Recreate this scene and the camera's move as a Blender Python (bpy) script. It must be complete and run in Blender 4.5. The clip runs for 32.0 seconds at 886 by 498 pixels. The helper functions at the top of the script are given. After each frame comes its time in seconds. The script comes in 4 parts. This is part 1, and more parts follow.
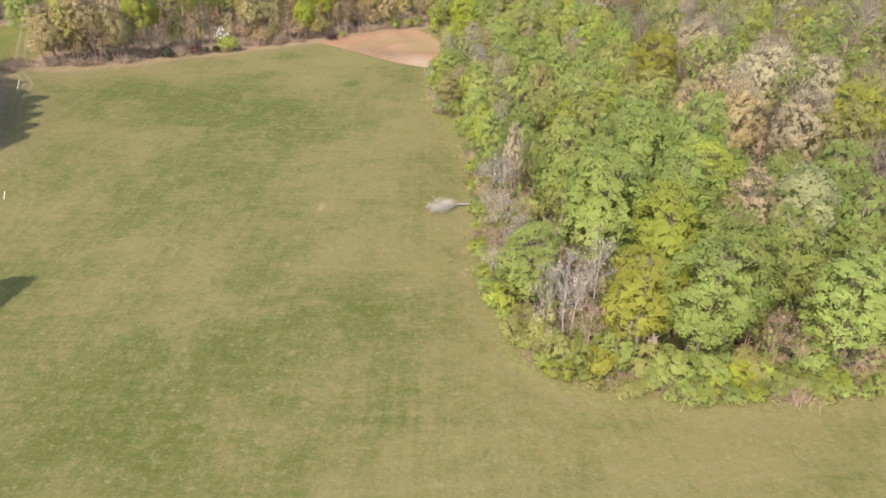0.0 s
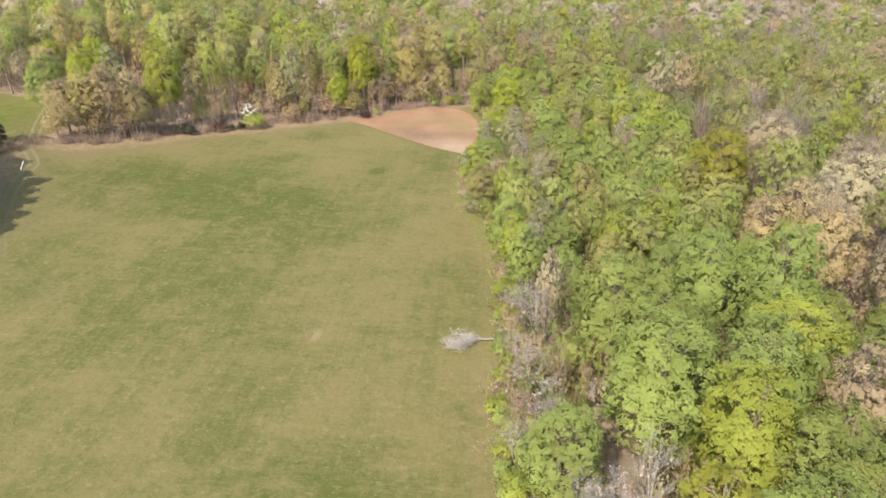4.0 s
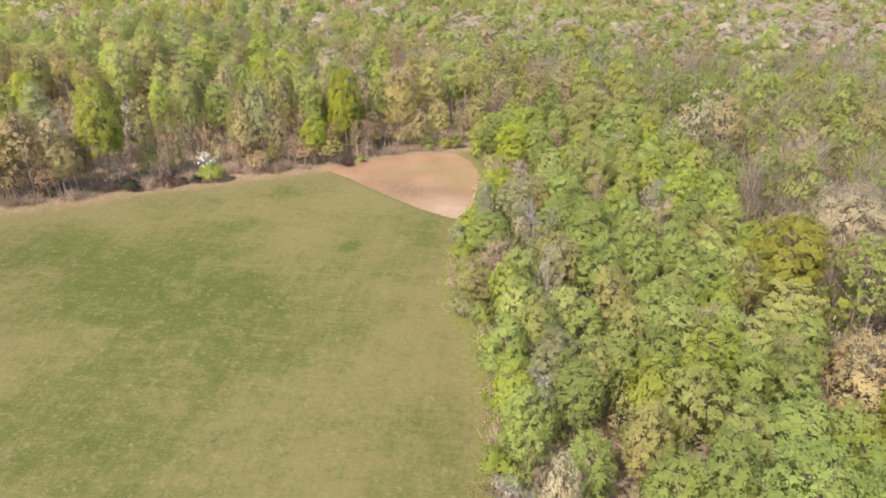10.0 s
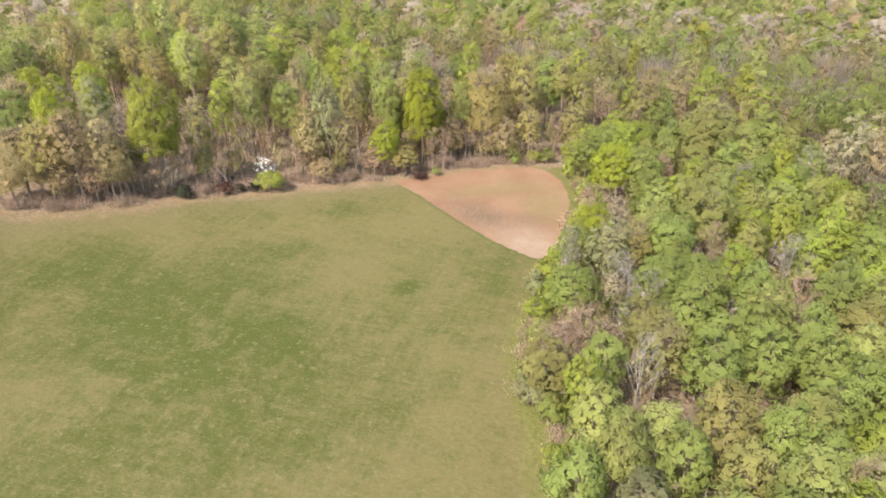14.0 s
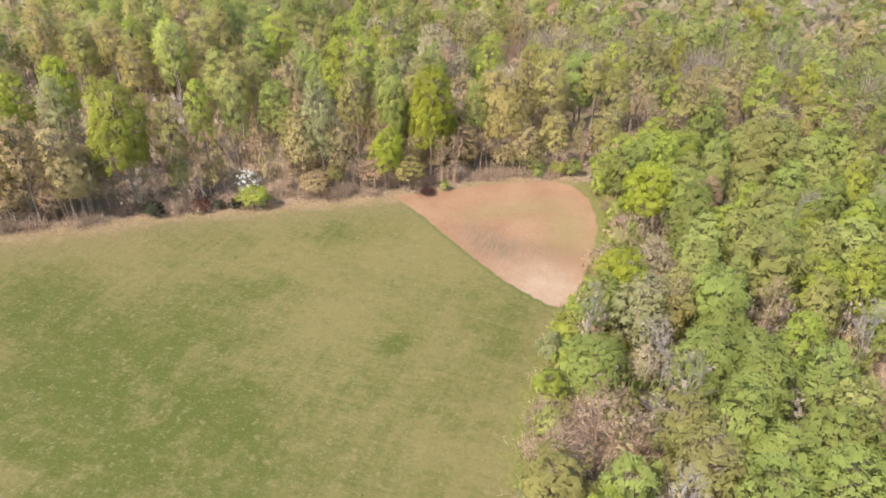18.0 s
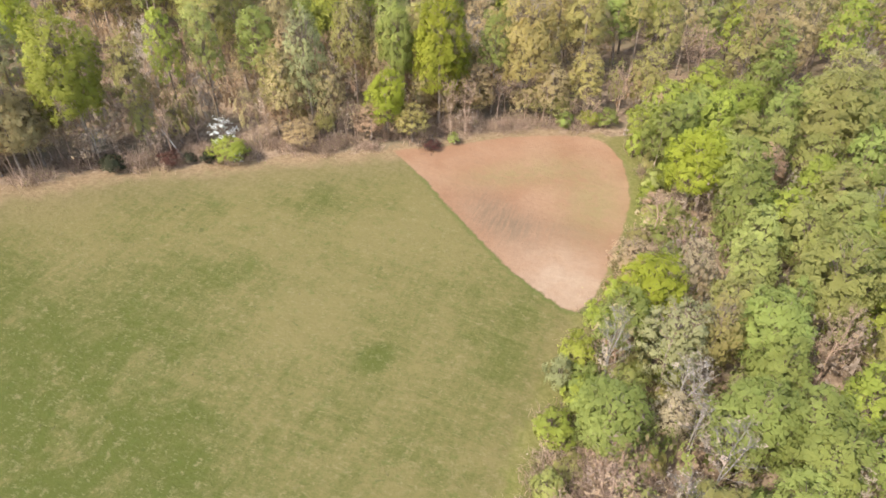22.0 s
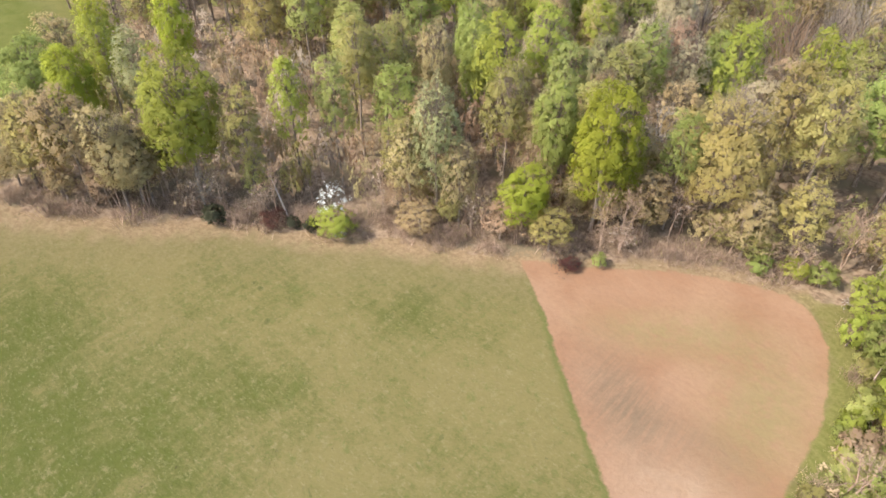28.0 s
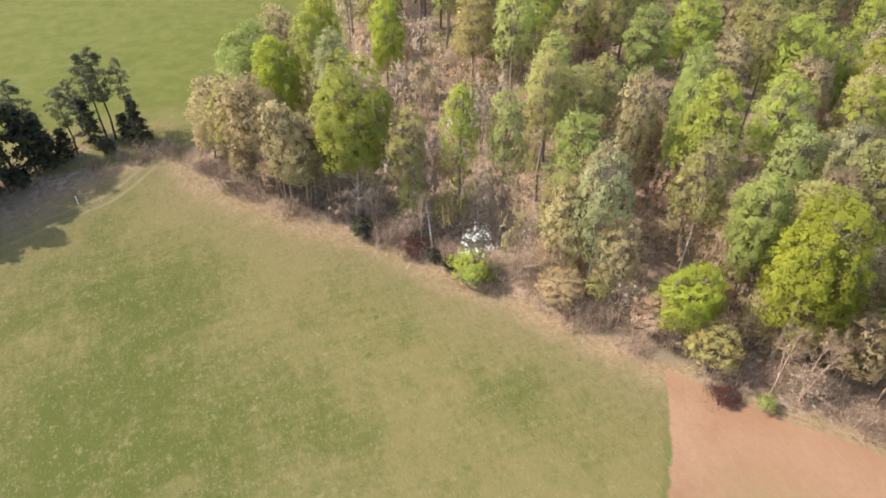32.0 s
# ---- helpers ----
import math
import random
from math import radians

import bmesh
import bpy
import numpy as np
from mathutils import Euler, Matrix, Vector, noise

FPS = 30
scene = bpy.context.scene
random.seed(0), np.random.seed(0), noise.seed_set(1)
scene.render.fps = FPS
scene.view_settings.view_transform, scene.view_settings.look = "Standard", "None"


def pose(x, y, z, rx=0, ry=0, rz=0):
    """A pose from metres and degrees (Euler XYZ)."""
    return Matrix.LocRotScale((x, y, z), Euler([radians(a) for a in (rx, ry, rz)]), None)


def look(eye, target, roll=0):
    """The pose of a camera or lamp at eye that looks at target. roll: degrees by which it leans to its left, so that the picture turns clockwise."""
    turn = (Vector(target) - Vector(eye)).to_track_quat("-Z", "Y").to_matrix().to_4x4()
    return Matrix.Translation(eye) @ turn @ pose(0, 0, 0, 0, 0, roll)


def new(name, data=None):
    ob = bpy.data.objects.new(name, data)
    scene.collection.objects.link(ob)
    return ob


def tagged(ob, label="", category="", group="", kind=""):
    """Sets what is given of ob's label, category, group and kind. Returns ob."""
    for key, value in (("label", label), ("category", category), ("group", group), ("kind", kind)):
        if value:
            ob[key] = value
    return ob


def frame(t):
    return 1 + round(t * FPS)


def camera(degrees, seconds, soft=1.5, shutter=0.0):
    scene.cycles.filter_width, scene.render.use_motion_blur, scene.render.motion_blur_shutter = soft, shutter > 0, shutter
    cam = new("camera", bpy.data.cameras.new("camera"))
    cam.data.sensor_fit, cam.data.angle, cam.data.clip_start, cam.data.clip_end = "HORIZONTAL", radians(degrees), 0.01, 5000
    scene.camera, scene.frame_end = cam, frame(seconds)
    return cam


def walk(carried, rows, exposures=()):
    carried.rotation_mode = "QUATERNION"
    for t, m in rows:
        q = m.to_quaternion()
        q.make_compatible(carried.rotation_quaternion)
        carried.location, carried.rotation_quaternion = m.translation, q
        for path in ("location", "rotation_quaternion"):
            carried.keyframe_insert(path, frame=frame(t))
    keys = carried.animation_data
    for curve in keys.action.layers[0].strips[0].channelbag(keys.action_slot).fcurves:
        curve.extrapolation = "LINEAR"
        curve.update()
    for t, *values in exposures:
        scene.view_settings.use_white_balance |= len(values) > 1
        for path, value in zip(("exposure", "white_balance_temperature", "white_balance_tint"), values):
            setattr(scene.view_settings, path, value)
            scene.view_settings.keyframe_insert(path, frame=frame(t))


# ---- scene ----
cam = camera(69.6, 32.0, soft=1.6)
METRES, EYE, TILT, LEAN, TURN = 165.0, 48.0, -31.0, 0.5, 0.0
ROWS = [
    (0.0, 0.0, 0.0, 0.0, 0.0, 0.0, -0.0),
    (0.5, 0.0037, 0.0132, 0.0096, 0.73, 0.35, -0.46),
    (1.0, 0.0069, 0.0264, 0.0188, 1.45, 1.32, -0.99),
    (1.5, 0.0094, 0.0396, 0.0279, 2.15, 2.34, -1.5),
    (2.0, 0.0125, 0.0534, 0.0373, 2.89, 3.32, -1.96),
    (2.5, 0.0148, 0.0671, 0.0467, 3.31, 4.05, -2.27),
    (3.0, 0.0172, 0.0806, 0.0564, 3.45, 4.09, -2.34),
    (3.5, 0.0191, 0.0944, 0.0663, 3.71, 4.45, -2.52),
    (5.5, 0.0275, 0.1518, 0.1034, 4.45, 5.3, -2.91),
    (6.0, 0.0281, 0.1654, 0.1132, 4.41, 5.31, -2.93),
    (6.5, 0.0288, 0.1788, 0.1232, 4.41, 5.33, -2.94),
    (7.0, 0.0294, 0.1929, 0.1331, 4.4, 5.36, -2.99),
    (7.5, 0.0298, 0.2065, 0.1435, 4.38, 5.36, -3.01),
    (8.0, 0.0302, 0.2203, 0.1537, 4.37, 5.38, -3.05),
    (8.5, 0.0312, 0.235, 0.1638, 4.4, 5.39, -3.07),
    (9.0, 0.0317, 0.2488, 0.1741, 4.37, 5.37, -3.09),
    (9.5, 0.0326, 0.2634, 0.1841, 4.48, 5.38, -3.17),
    (10.0, 0.0325, 0.2773, 0.1944, 5.0, 5.32, -3.48),
    (10.5, 0.0323, 0.2919, 0.2041, 7.04, 5.16, -4.77),
    (11.0, 0.033, 0.3061, 0.214, 7.83, 5.11, -5.3),
    (11.5, 0.0333, 0.3205, 0.2242, 7.87, 5.13, -5.33),
    (12.0, 0.0333, 0.3347, 0.2342, 7.87, 4.87, -5.34),
    (12.5, 0.0323, 0.3485, 0.2444, 9.14, 4.38, -6.12),
    (13.0, 0.0316, 0.3624, 0.2543, 12.19, 3.64, -8.0),
    (13.5, 0.0317, 0.3762, 0.2641, 12.84, 3.34, -8.39),
    (14.0, 0.0315, 0.3901, 0.2735, 12.84, 2.68, -8.4),
    (14.5, 0.031, 0.4039, 0.283, 12.84, 1.53, -8.4),
    (16.5, 0.0298, 0.4587, 0.3177, 15.66, 0.41, -9.8),
    (17.0, 0.0276, 0.4718, 0.3274, 15.62, 0.4, -9.82),
    (17.5, 0.0254, 0.485, 0.3367, 15.59, 0.41, -9.83),
    (18.0, 0.0235, 0.4985, 0.3456, 15.57, -0.11, -9.84),
    (18.5, 0.0217, 0.5121, 0.3545, 15.6, -0.73, -9.84),
    (19.0, 0.0192, 0.5253, 0.3632, 15.54, -1.34, -9.88),
    (19.5, 0.0173, 0.5382, 0.372, 15.54, -2.39, -9.88),
    (20.0, 0.0156, 0.5516, 0.3803, 15.56, -3.77, -9.89),
    (20.5, 0.0133, 0.5644, 0.3887, 15.63, -5.19, -9.98),
    (21.0, 0.0108, 0.5768, 0.3973, 16.93, -6.81, -10.75),
    (21.5, 0.0092, 0.5897, 0.4052, 17.8, -8.2, -11.26),
    (22.0, 0.007, 0.6019, 0.4137, 18.3, -9.36, -11.58),
    (22.5, 0.0047, 0.6141, 0.422, 18.75, -9.52, -11.88),
    (23.0, 0.0026, 0.6264, 0.43, 19.23, -9.61, -12.14),
    (23.5, 0.0008, 0.6386, 0.4379, 19.72, -9.66, -12.44),
    (24.0, -0.0011, 0.6505, 0.4459, 20.24, -9.74, -12.75),
    (24.5, -0.0039, 0.6622, 0.4542, 21.59, -10.04, -13.5),
    (25.0, -0.0068, 0.6736, 0.4627, 23.65, -10.57, -14.59),
    (25.5, -0.0096, 0.6855, 0.4706, 25.78, -11.1, -15.71),
    (27.5, -0.0168, 0.7358, 0.5078, 35.93, -14.6, -19.82),
    (28.0, -0.0197, 0.7463, 0.5145, 38.39, -15.42, -20.83),
    (28.5, -0.023, 0.7563, 0.5208, 40.96, -16.32, -21.85),
    (29.0, -0.0251, 0.767, 0.5262, 44.44, -17.5, -23.1),
    (29.5, -0.028, 0.7766, 0.5326, 47.16, -18.57, -24.04),
    (30.0, -0.0306, 0.7859, 0.5382, 47.31, -18.55, -24.12),
    (30.5, -0.0334, 0.7942, 0.5436, 47.22, -18.48, -24.13),
    (31.0, -0.0364, 0.8024, 0.5489, 50.55, -19.81, -25.19),
    (31.5, -0.0382, 0.811, 0.5529, 56.99, -22.48, -26.97),
    (32.0, -0.0397, 0.8194, 0.5571, 63.48, -25.37, -28.44),
]

walk(cam, [(t, pose(0, 0, EYE, TILT, LEAN, TURN) @ pose(METRES * x, METRES * y, METRES * z, 90 + pitch, roll, yaw)) for t, x, y, z, yaw, pitch, roll in ROWS],
     exposures=[(0.0, 0.95), (10.0, 0.97), (22.0, 0.99), (32.0, 0.99)])

# ---------------------------------------------------------------- light
SUN_AZ, SUN_EL = radians(-152.0), radians(47.0)      # azimuth from +y towards +x
sun_way = Vector((math.sin(SUN_AZ) * math.cos(SUN_EL), math.cos(SUN_AZ) * math.cos(SUN_EL), math.sin(SUN_EL)))
sun = new("sun", bpy.data.lights.new("sun", "SUN"))
sun.data.energy, sun.data.angle, sun.data.color = 4.4, radians(0.55), (1.0, 0.95, 0.872)
sun.matrix_world = look(sun_way * 300, (0, 0, 0))
world = bpy.data.worlds.new("sky")
scene.world = world
world.use_nodes = True
wt = world.node_tree
sky = wt.nodes.new("ShaderNodeTexSky")
sky.sky_type, sky.sun_disc = "NISHITA", False
sky.sun_elevation, sky.sun_rotation = SUN_EL, SUN_AZ
sky.air_density, sky.dust_density = 1.2, 2.0
wt.links.new(sky.outputs[0], wt.nodes["Background"].inputs[0])
wt.nodes["Background"].inputs[1].default_value = 0.235

# ---------------------------------------------------------------- node helpers
class Nodes:
    def __init__(self, name):
        self.mat = bpy.data.materials.new(name)
        self.mat.use_nodes = True
        self.tree = self.mat.node_tree
        self.bsdf = self.tree.nodes["Principled BSDF"]
        self.out = self.tree.nodes["Material Output"]

    def add(self, kind, **props):
        n = self.tree.nodes.new(kind)
        for k, v in props.items():
            setattr(n, k, v)
        return n

    def link(self, a, b):
        self.tree.links.new(a, b)

    def math(self, op, a, b=0.0, clamp=False):
        n = self.add("ShaderNodeMath", operation=op, use_clamp=clamp)
        for sock, v in zip(n.inputs, (a, b)):
            if isinstance(v, (int, float)):
                sock.default_value = v
            else:
                self.link(v, sock)
        return n.outputs[0]

    def ramp(self, x, lo, hi, to_lo=0.0, to_hi=1.0, smooth=True):
        n = self.add("ShaderNodeMapRange", interpolation_type="SMOOTHSTEP" if smooth else "LINEAR")
        self.link(x, n.inputs[0])
        for i, v in enumerate((lo, hi, to_lo, to_hi)):
            n.inputs[i + 1].default_value = v
        return n.outputs[0]

    def mix(self, f, a, b):
        n = self.add("ShaderNodeMix", data_type="RGBA")
        for sock, v in ((n.inputs[0], f), (n.inputs[6], a), (n.inputs[7], b)):
            if isinstance(v, (int, float)):
                sock.default_value = v
            elif isinstance(v, tuple):
                sock.default_value = (*v, 1.0)
            else:
                self.link(v, sock)
        return n.outputs[2]

    def place(self, stretch=(1, 1, 1), turn=0.0):
        g = self.add("ShaderNodeNewGeometry")
        m = self.add("ShaderNodeMapping")
        self.link(g.outputs["Position"], m.inputs[0])
        m.inputs["Scale"].default_value = stretch
        m.inputs["Rotation"].default_value = (0, 0, turn)
        return m.outputs[0]

    def noise(self, vec, scale, detail=3.0, rough=0.55, warp=0.0):
        n = self.add("ShaderNodeTexNoise")
        self.link(vec, n.inputs["Vector"])
        n.inputs["Scale"].default_value = scale
        n.inputs["Detail"].default_value = detail
        n.inputs["Roughness"].default_value = rough
        n.inputs["Distortion"].default_value = warp
        return n.outputs[0]

    def attr(self, name):
        n = self.add("ShaderNodeAttribute", attribute_name=name)
        return n.outputs["Fac"]

    def bump(self, h, strength, dist):
        n = self.add("ShaderNodeBump")
        self.link(h, n.inputs["Height"])
        n.inputs["Strength"].default_value = strength
        n.inputs["Distance"].default_value = dist
        self.link(n.outputs[0], self.bsdf.inputs["Normal"])

    def finish(self, colour, rough=0.85, spec=0.15):
        if isinstance(colour, tuple):
            self.bsdf.inputs["Base Color"].default_value = (*colour, 1.0)
        else:
            self.link(colour, self.bsdf.inputs["Base Color"])
        self.bsdf.inputs["Roughness"].default_value = rough
        self.bsdf.inputs["Specular IOR Level"].default_value = spec
        return self.mat


def leaf_material(name, a, b, clear=0.5, wild=0.15, far=False, lace=0.0):
    """Leaves in two tones, mixed leaf by leaf and tree by tree; light shines through them and between the leaves of a spray."""
    n = Nodes(name)
    geo = n.add("ShaderNodeNewGeometry")
    if far:
        tree = n.attr("tone")
    else:
        tree = n.add("ShaderNodeObjectInfo").outputs["Random"]
    speck = n.math("ADD", n.math("MULTIPLY", geo.outputs["Random Per Island"], 0.35), n.math("MULTIPLY", tree, 0.65))
    col = n.mix(speck, a, b)
    hsv = n.add("ShaderNodeHueSaturation")
    n.link(col, hsv.inputs["Color"])
    shade = n.math("FRACT", n.math("MULTIPLY", tree, 7.31))
    n.link(n.math("MULTIPLY", n.ramp(n.noise(n.place(), 0.35, 2.0), 0.25, 0.75, 1.0 - wild, 1.0 + wild), n.ramp(shade, 0.0, 1.0, 0.86, 1.14, False)), hsv.inputs["Value"])
    n.link(n.ramp(tree, 0.0, 1.0, 0.488, 0.512, False), hsv.inputs["Hue"])
    mat = n.finish(hsv.outputs[0], 0.65, 0.1)
    thin = n.add("ShaderNodeBsdfTranslucent")
    n.link(hsv.outputs[0], thin.inputs[0])
    blend = n.add("ShaderNodeMixShader")
    blend.inputs[0].default_value = clear
    n.link(n.bsdf.outputs[0], blend.inputs[1])
    n.link(thin.outputs[0], blend.inputs[2])
    if lace:
        gap = n.add("ShaderNodeBsdfTransparent")
        holes = n.add("ShaderNodeMixShader")
        n.link(n.math("GREATER_THAN", n.noise(n.place(), lace, 0.0), 0.54), holes.inputs[0])
        n.link(blend.outputs[0], holes.inputs[1])
        n.link(gap.outputs[0], holes.inputs[2])
        blend = holes
    n.link(blend.outputs[0], n.out.inputs[0])
    return mat


def bark_material(name, a, b):
    n = Nodes(name)
    f = n.noise(n.place((1, 1, 0.25)), 6.0, 4.0, 0.7)
    g = n.add("ShaderNodeObjectInfo").outputs["Random"]
    col = n.mix(n.ramp(f, 0.35, 0.65), a, b)
    hsv = n.add("ShaderNodeHueSaturation")
    n.link(col, hsv.inputs["Color"])
    n.link(n.ramp(g, 0, 1, 0.75, 1.25, False), hsv.inputs["Value"])
    n.bump(f, 0.6, 0.05)
    return n.finish(hsv.outputs[0], 0.9, 0.1)


LEAVES = {
    "green": ((0.231, 0.261, 0.071), (0.300, 0.325, 0.094)),
    "fresh": ((0.274, 0.297, 0.054), (0.340, 0.357, 0.073)),
    "lime": ((0.272, 0.290, 0.036), (0.334, 0.346, 0.050)),
    "yellow": ((0.285, 0.273, 0.047), (0.347, 0.329, 0.063)),
    "olive": ((0.282, 0.256, 0.086), (0.344, 0.311, 0.113)),
    "soft": ((0.297, 0.304, 0.094), (0.366, 0.368, 0.122)),
    "tan": ((0.362, 0.276, 0.138), (0.440, 0.342, 0.178)),
    "gold": ((0.343, 0.284, 0.100), (0.413, 0.343, 0.129)),
    "pale": ((0.375, 0.312, 0.188), (0.442, 0.375, 0.235)),
    "rust": ((0.369, 0.253, 0.158), (0.460, 0.325, 0.210)),
    "grey": ((0.401, 0.317, 0.241), (0.487, 0.394, 0.310)),
    "silver": ((0.280, 0.274, 0.126), (0.358, 0.349, 0.171)),
    "maroon": ((0.085, 0.036, 0.028), (0.150, 0.068, 0.052)),
    "dark": ((0.046, 0.047, 0.027), (0.088, 0.086, 0.050)),
    "needle": ((0.075, 0.078, 0.042), (0.125, 0.122, 0.070)),
    "white": ((0.640, 0.640, 0.580), (0.760, 0.760, 0.720)),
}
LEAF = {k: leaf_material("leaves_" + k, *v, lace=0.0 if k == "dark" else 11.0, clear=0.55) for k, v in LEAVES.items()}
FAR = {k: leaf_material("far_leaves_" + k, *(tuple(0.89 * c for c in tone) for tone in LEAVES[k]), far=True, lace=5.5, clear=0.6, wild=0.08) for k in ("green", "fresh", "olive", "soft", "tan", "pale", "grey", "yellow", "rust")}
BARK = bark_material("bark_grey_brown", (0.140, 0.103, 0.078), (0.310, 0.242, 0.190))
BARK_PALE = bark_material("bark_pale_grey", (0.165, 0.142, 0.120), (0.320, 0.285, 0.250))
BARK_DARK = bark_material("bark_dark", (0.040, 0.032, 0.026), (0.100, 0.082, 0.066))
TWIGS = bark_material("twigs_brown", (0.218, 0.145, 0.102), (0.380, 0.272, 0.200))
BLEACHED = bark_material("bleached_twigs", (0.280, 0.245, 0.203), (0.445, 0.395, 0.338))
WHITE_POLE = Nodes("white_plastic").finish((0.80, 0.80, 0.78), 0.4, 0.4)

# ---------------------------------------------------------------- the lie of the land
def land(x, y):
    return -3.19 - 0.0335 * np.clip(x, -130, 40) + 0.0134 * np.clip(y, 40, 240) + 0.0015 * np.clip(-55 - x, 0, 57) ** 2


def signed(px, py, ring):
    """Metres from points to a closed outline, minus inside."""
    best = np.full(px.shape, 1e9)
    inside = np.zeros(px.shape, bool)
    for (ax, ay), (bx, by) in zip(ring, ring[1:] + ring[:1]):
        dx, dy = bx - ax, by - ay
        k = np.clip(((px - ax) * dx + (py - ay) * dy) / (dx * dx + dy * dy), 0, 1)
        best = np.minimum(best, np.hypot(px - ax - k * dx, py - ay - k * dy))
        with np.errstate(divide="ignore", invalid="ignore"):
            cross = ((ay > py) != (by > py)) & (px < (bx - ax) * (py - ay) / (by - ay if by != ay else 1e-9) + ax)
        inside ^= cross
    return np.where(inside, -best, best)


def along(px, py, line, sided=False):
    """Metres from points to a line; sided: minus on its right."""
    best, side = np.full(px.shape, 1e9), np.ones(px.shape)
    for (ax, ay), (bx, by) in zip(line, line[1:]):
        dx, dy = bx - ax, by - ay
        k = np.clip(((px - ax) * dx + (py - ay) * dy) / (dx * dx + dy * dy), 0, 1)
        d = np.hypot(px - ax - k * dx, py - ay - k * dy)
        side = np.where(d < best, np.sign(dx * (py - ay) - dy * (px - ax)), side)
        best = np.minimum(best, d)
    return best * side if sided else best


EAST_EDGE = [(49.5, 53), (38.5, 52.5), (28.8, 52), (20, 53), (14, 55), (9.5, 59), (6.5, 67), (5, 80), (5, 105), (4.6, 118), (3.4, 130),
             (1, 138), (-2, 145), (-3.3, 152), (-3.6, 161), (-3.2, 170), (-2.6, 179), (-0.2, 188), (0.5, 198), (0.3, 207), (-1.6, 217), (-5, 224)]
NORTH_EDGE = [(-10, 227.5), (-18, 224.5), (-25, 221), (-30, 217), (-36, 211.5), (-41.5, 206.8), (-49, 201.8), (-59, 195.6), (-64.5, 191), (-70, 187.5),
              (-79, 180.5), (-83.5, 174.5), (-92, 167.5), (-99, 161.5), (-103.5, 161), (-108, 170), (-118, 187), (-150, 194), (-200, 202)]
WOODS = EAST_EDGE + NORTH_EDGE + [(-420, 240), (-1500, 500), (-1500, 2400), (2400, 2400), (2400, 130), (300, 75), (120, 58)]
SOIL = [(-41.9, 206.4), (-37.5, 203.2), (-32.6, 199.7), (-25.8, 193.8), (-19.6, 188.9), (-14, 184.6), (-9, 181.9), (-5.5, 180.2), (-3.6, 180.3), (-2.4, 184), (-1.9, 190), (-1.4, 198),
        (-1.5, 207), (-2.7, 213), (-4.6, 219), (-8, 223.6), (-11.5, 225), (-16, 223.4), (-25, 218.6), (-30.2, 214.3), (-36, 209.4)]
LANE = [(-124, 196), (-117, 182), (-106.5, 161), (-104.4, 155.6), (-100.5, 151.8), (-98, 148.5), (-96, 141.6), (-93.5, 135), (-87, 122), (-80.4, 113), (-76, 106), (-70, 96), (-66, 82)]
PINE_STRIP = [(-115, 157), (-107.5, 157), (-105, 148), (-100.5, 138.5), (-94.5, 124), (-87, 112), (-91, 105), (-104, 118), (-112, 135), (-118, 148)]
TRACKS = [(-14, 38), (0, 39.6), (10, 40.5), (16, 41.2), (23, 42), (30, 43), (38, 43.9), (48, 45), (70, 47)]
WEST_TRACKS = [(-75, 110), (-54.4, 94.2), (-46.9, 88.4), (-39.7, 82.4), (-34.8, 78.6), (-31, 75)]
# bare, dry patches and lush hollows of the meadow: x, y, radius, amount (plus: dry, minus: lush)
PATCHES = [(-56, 142, 14, -0.35), (-38, 122, 10, -0.25), (-62, 162, 18, 0.3), (-32, 160, 16, 0.1), (-40, 180, 14, 0.1), (0, 92, 8, 0.3), (-6, 80, 6, 0.2), (-48, 98, 16, -0.5), (-42, 52, 14, -0.5), (-14, 62, 8, -0.6), (-4, 66, 6, -0.4), (-24, 72, 9, -0.35), (16, 46, 11, 0.45), (32, 47, 9, 0.45), (-50, 184, 14, 0.25), (-78, 168, 12, 0.35), (-30, 188, 9, 0.5), (-92, 158, 8, 0.3),
           (-47, 72, 3, 0.5), (-47, 82, 4, 0.5), (-4, 110, 7, 0.3), (-38, 168, 12, 0.25), (-46, 152, 10, -0.25), (-21, 95.5, 1.7, 1.0), (-20.5, 97.5, 1.2, 0.6), (-33.5, 78, 2.4, 0.8), (-32.6, 75.5, 1.6, 0.5), (-47, 66, 4, 0.5), (-13, 58, 4, 0.4), (-24, 133, 3, 0.4),
           (-36, 135, 12, -0.5), (-33, 60, 7, -0.5), (-29, 128, 9, -0.3), (-24, 164, 1.5, -1.2), (-43, 152, 12, -0.4), (-6, 128, 9, 0.35), (-10, 150, 9, 0.3),
           (-57, 151, 14, -0.75), (-51, 171, 9, -0.5), (-79, 154, 11, -0.5), (-47, 140, 13, -0.65), (-44, 118, 12, -0.5), (-12, 66, 5, -0.5), (-6, 50, 6, -0.3), (-29, 46, 12, -0.5), (-31, 136, 9, 0.2), (-45, 190, 5, -0.7), (-25, 163, 3, -0.8), (-60, 178, 8, 0.3), (-48, 190, 6, -0.3), (-17, 172, 7, -0.2), (-70, 150, 10, -0.3), (-98, 152, 6, -0.3)]


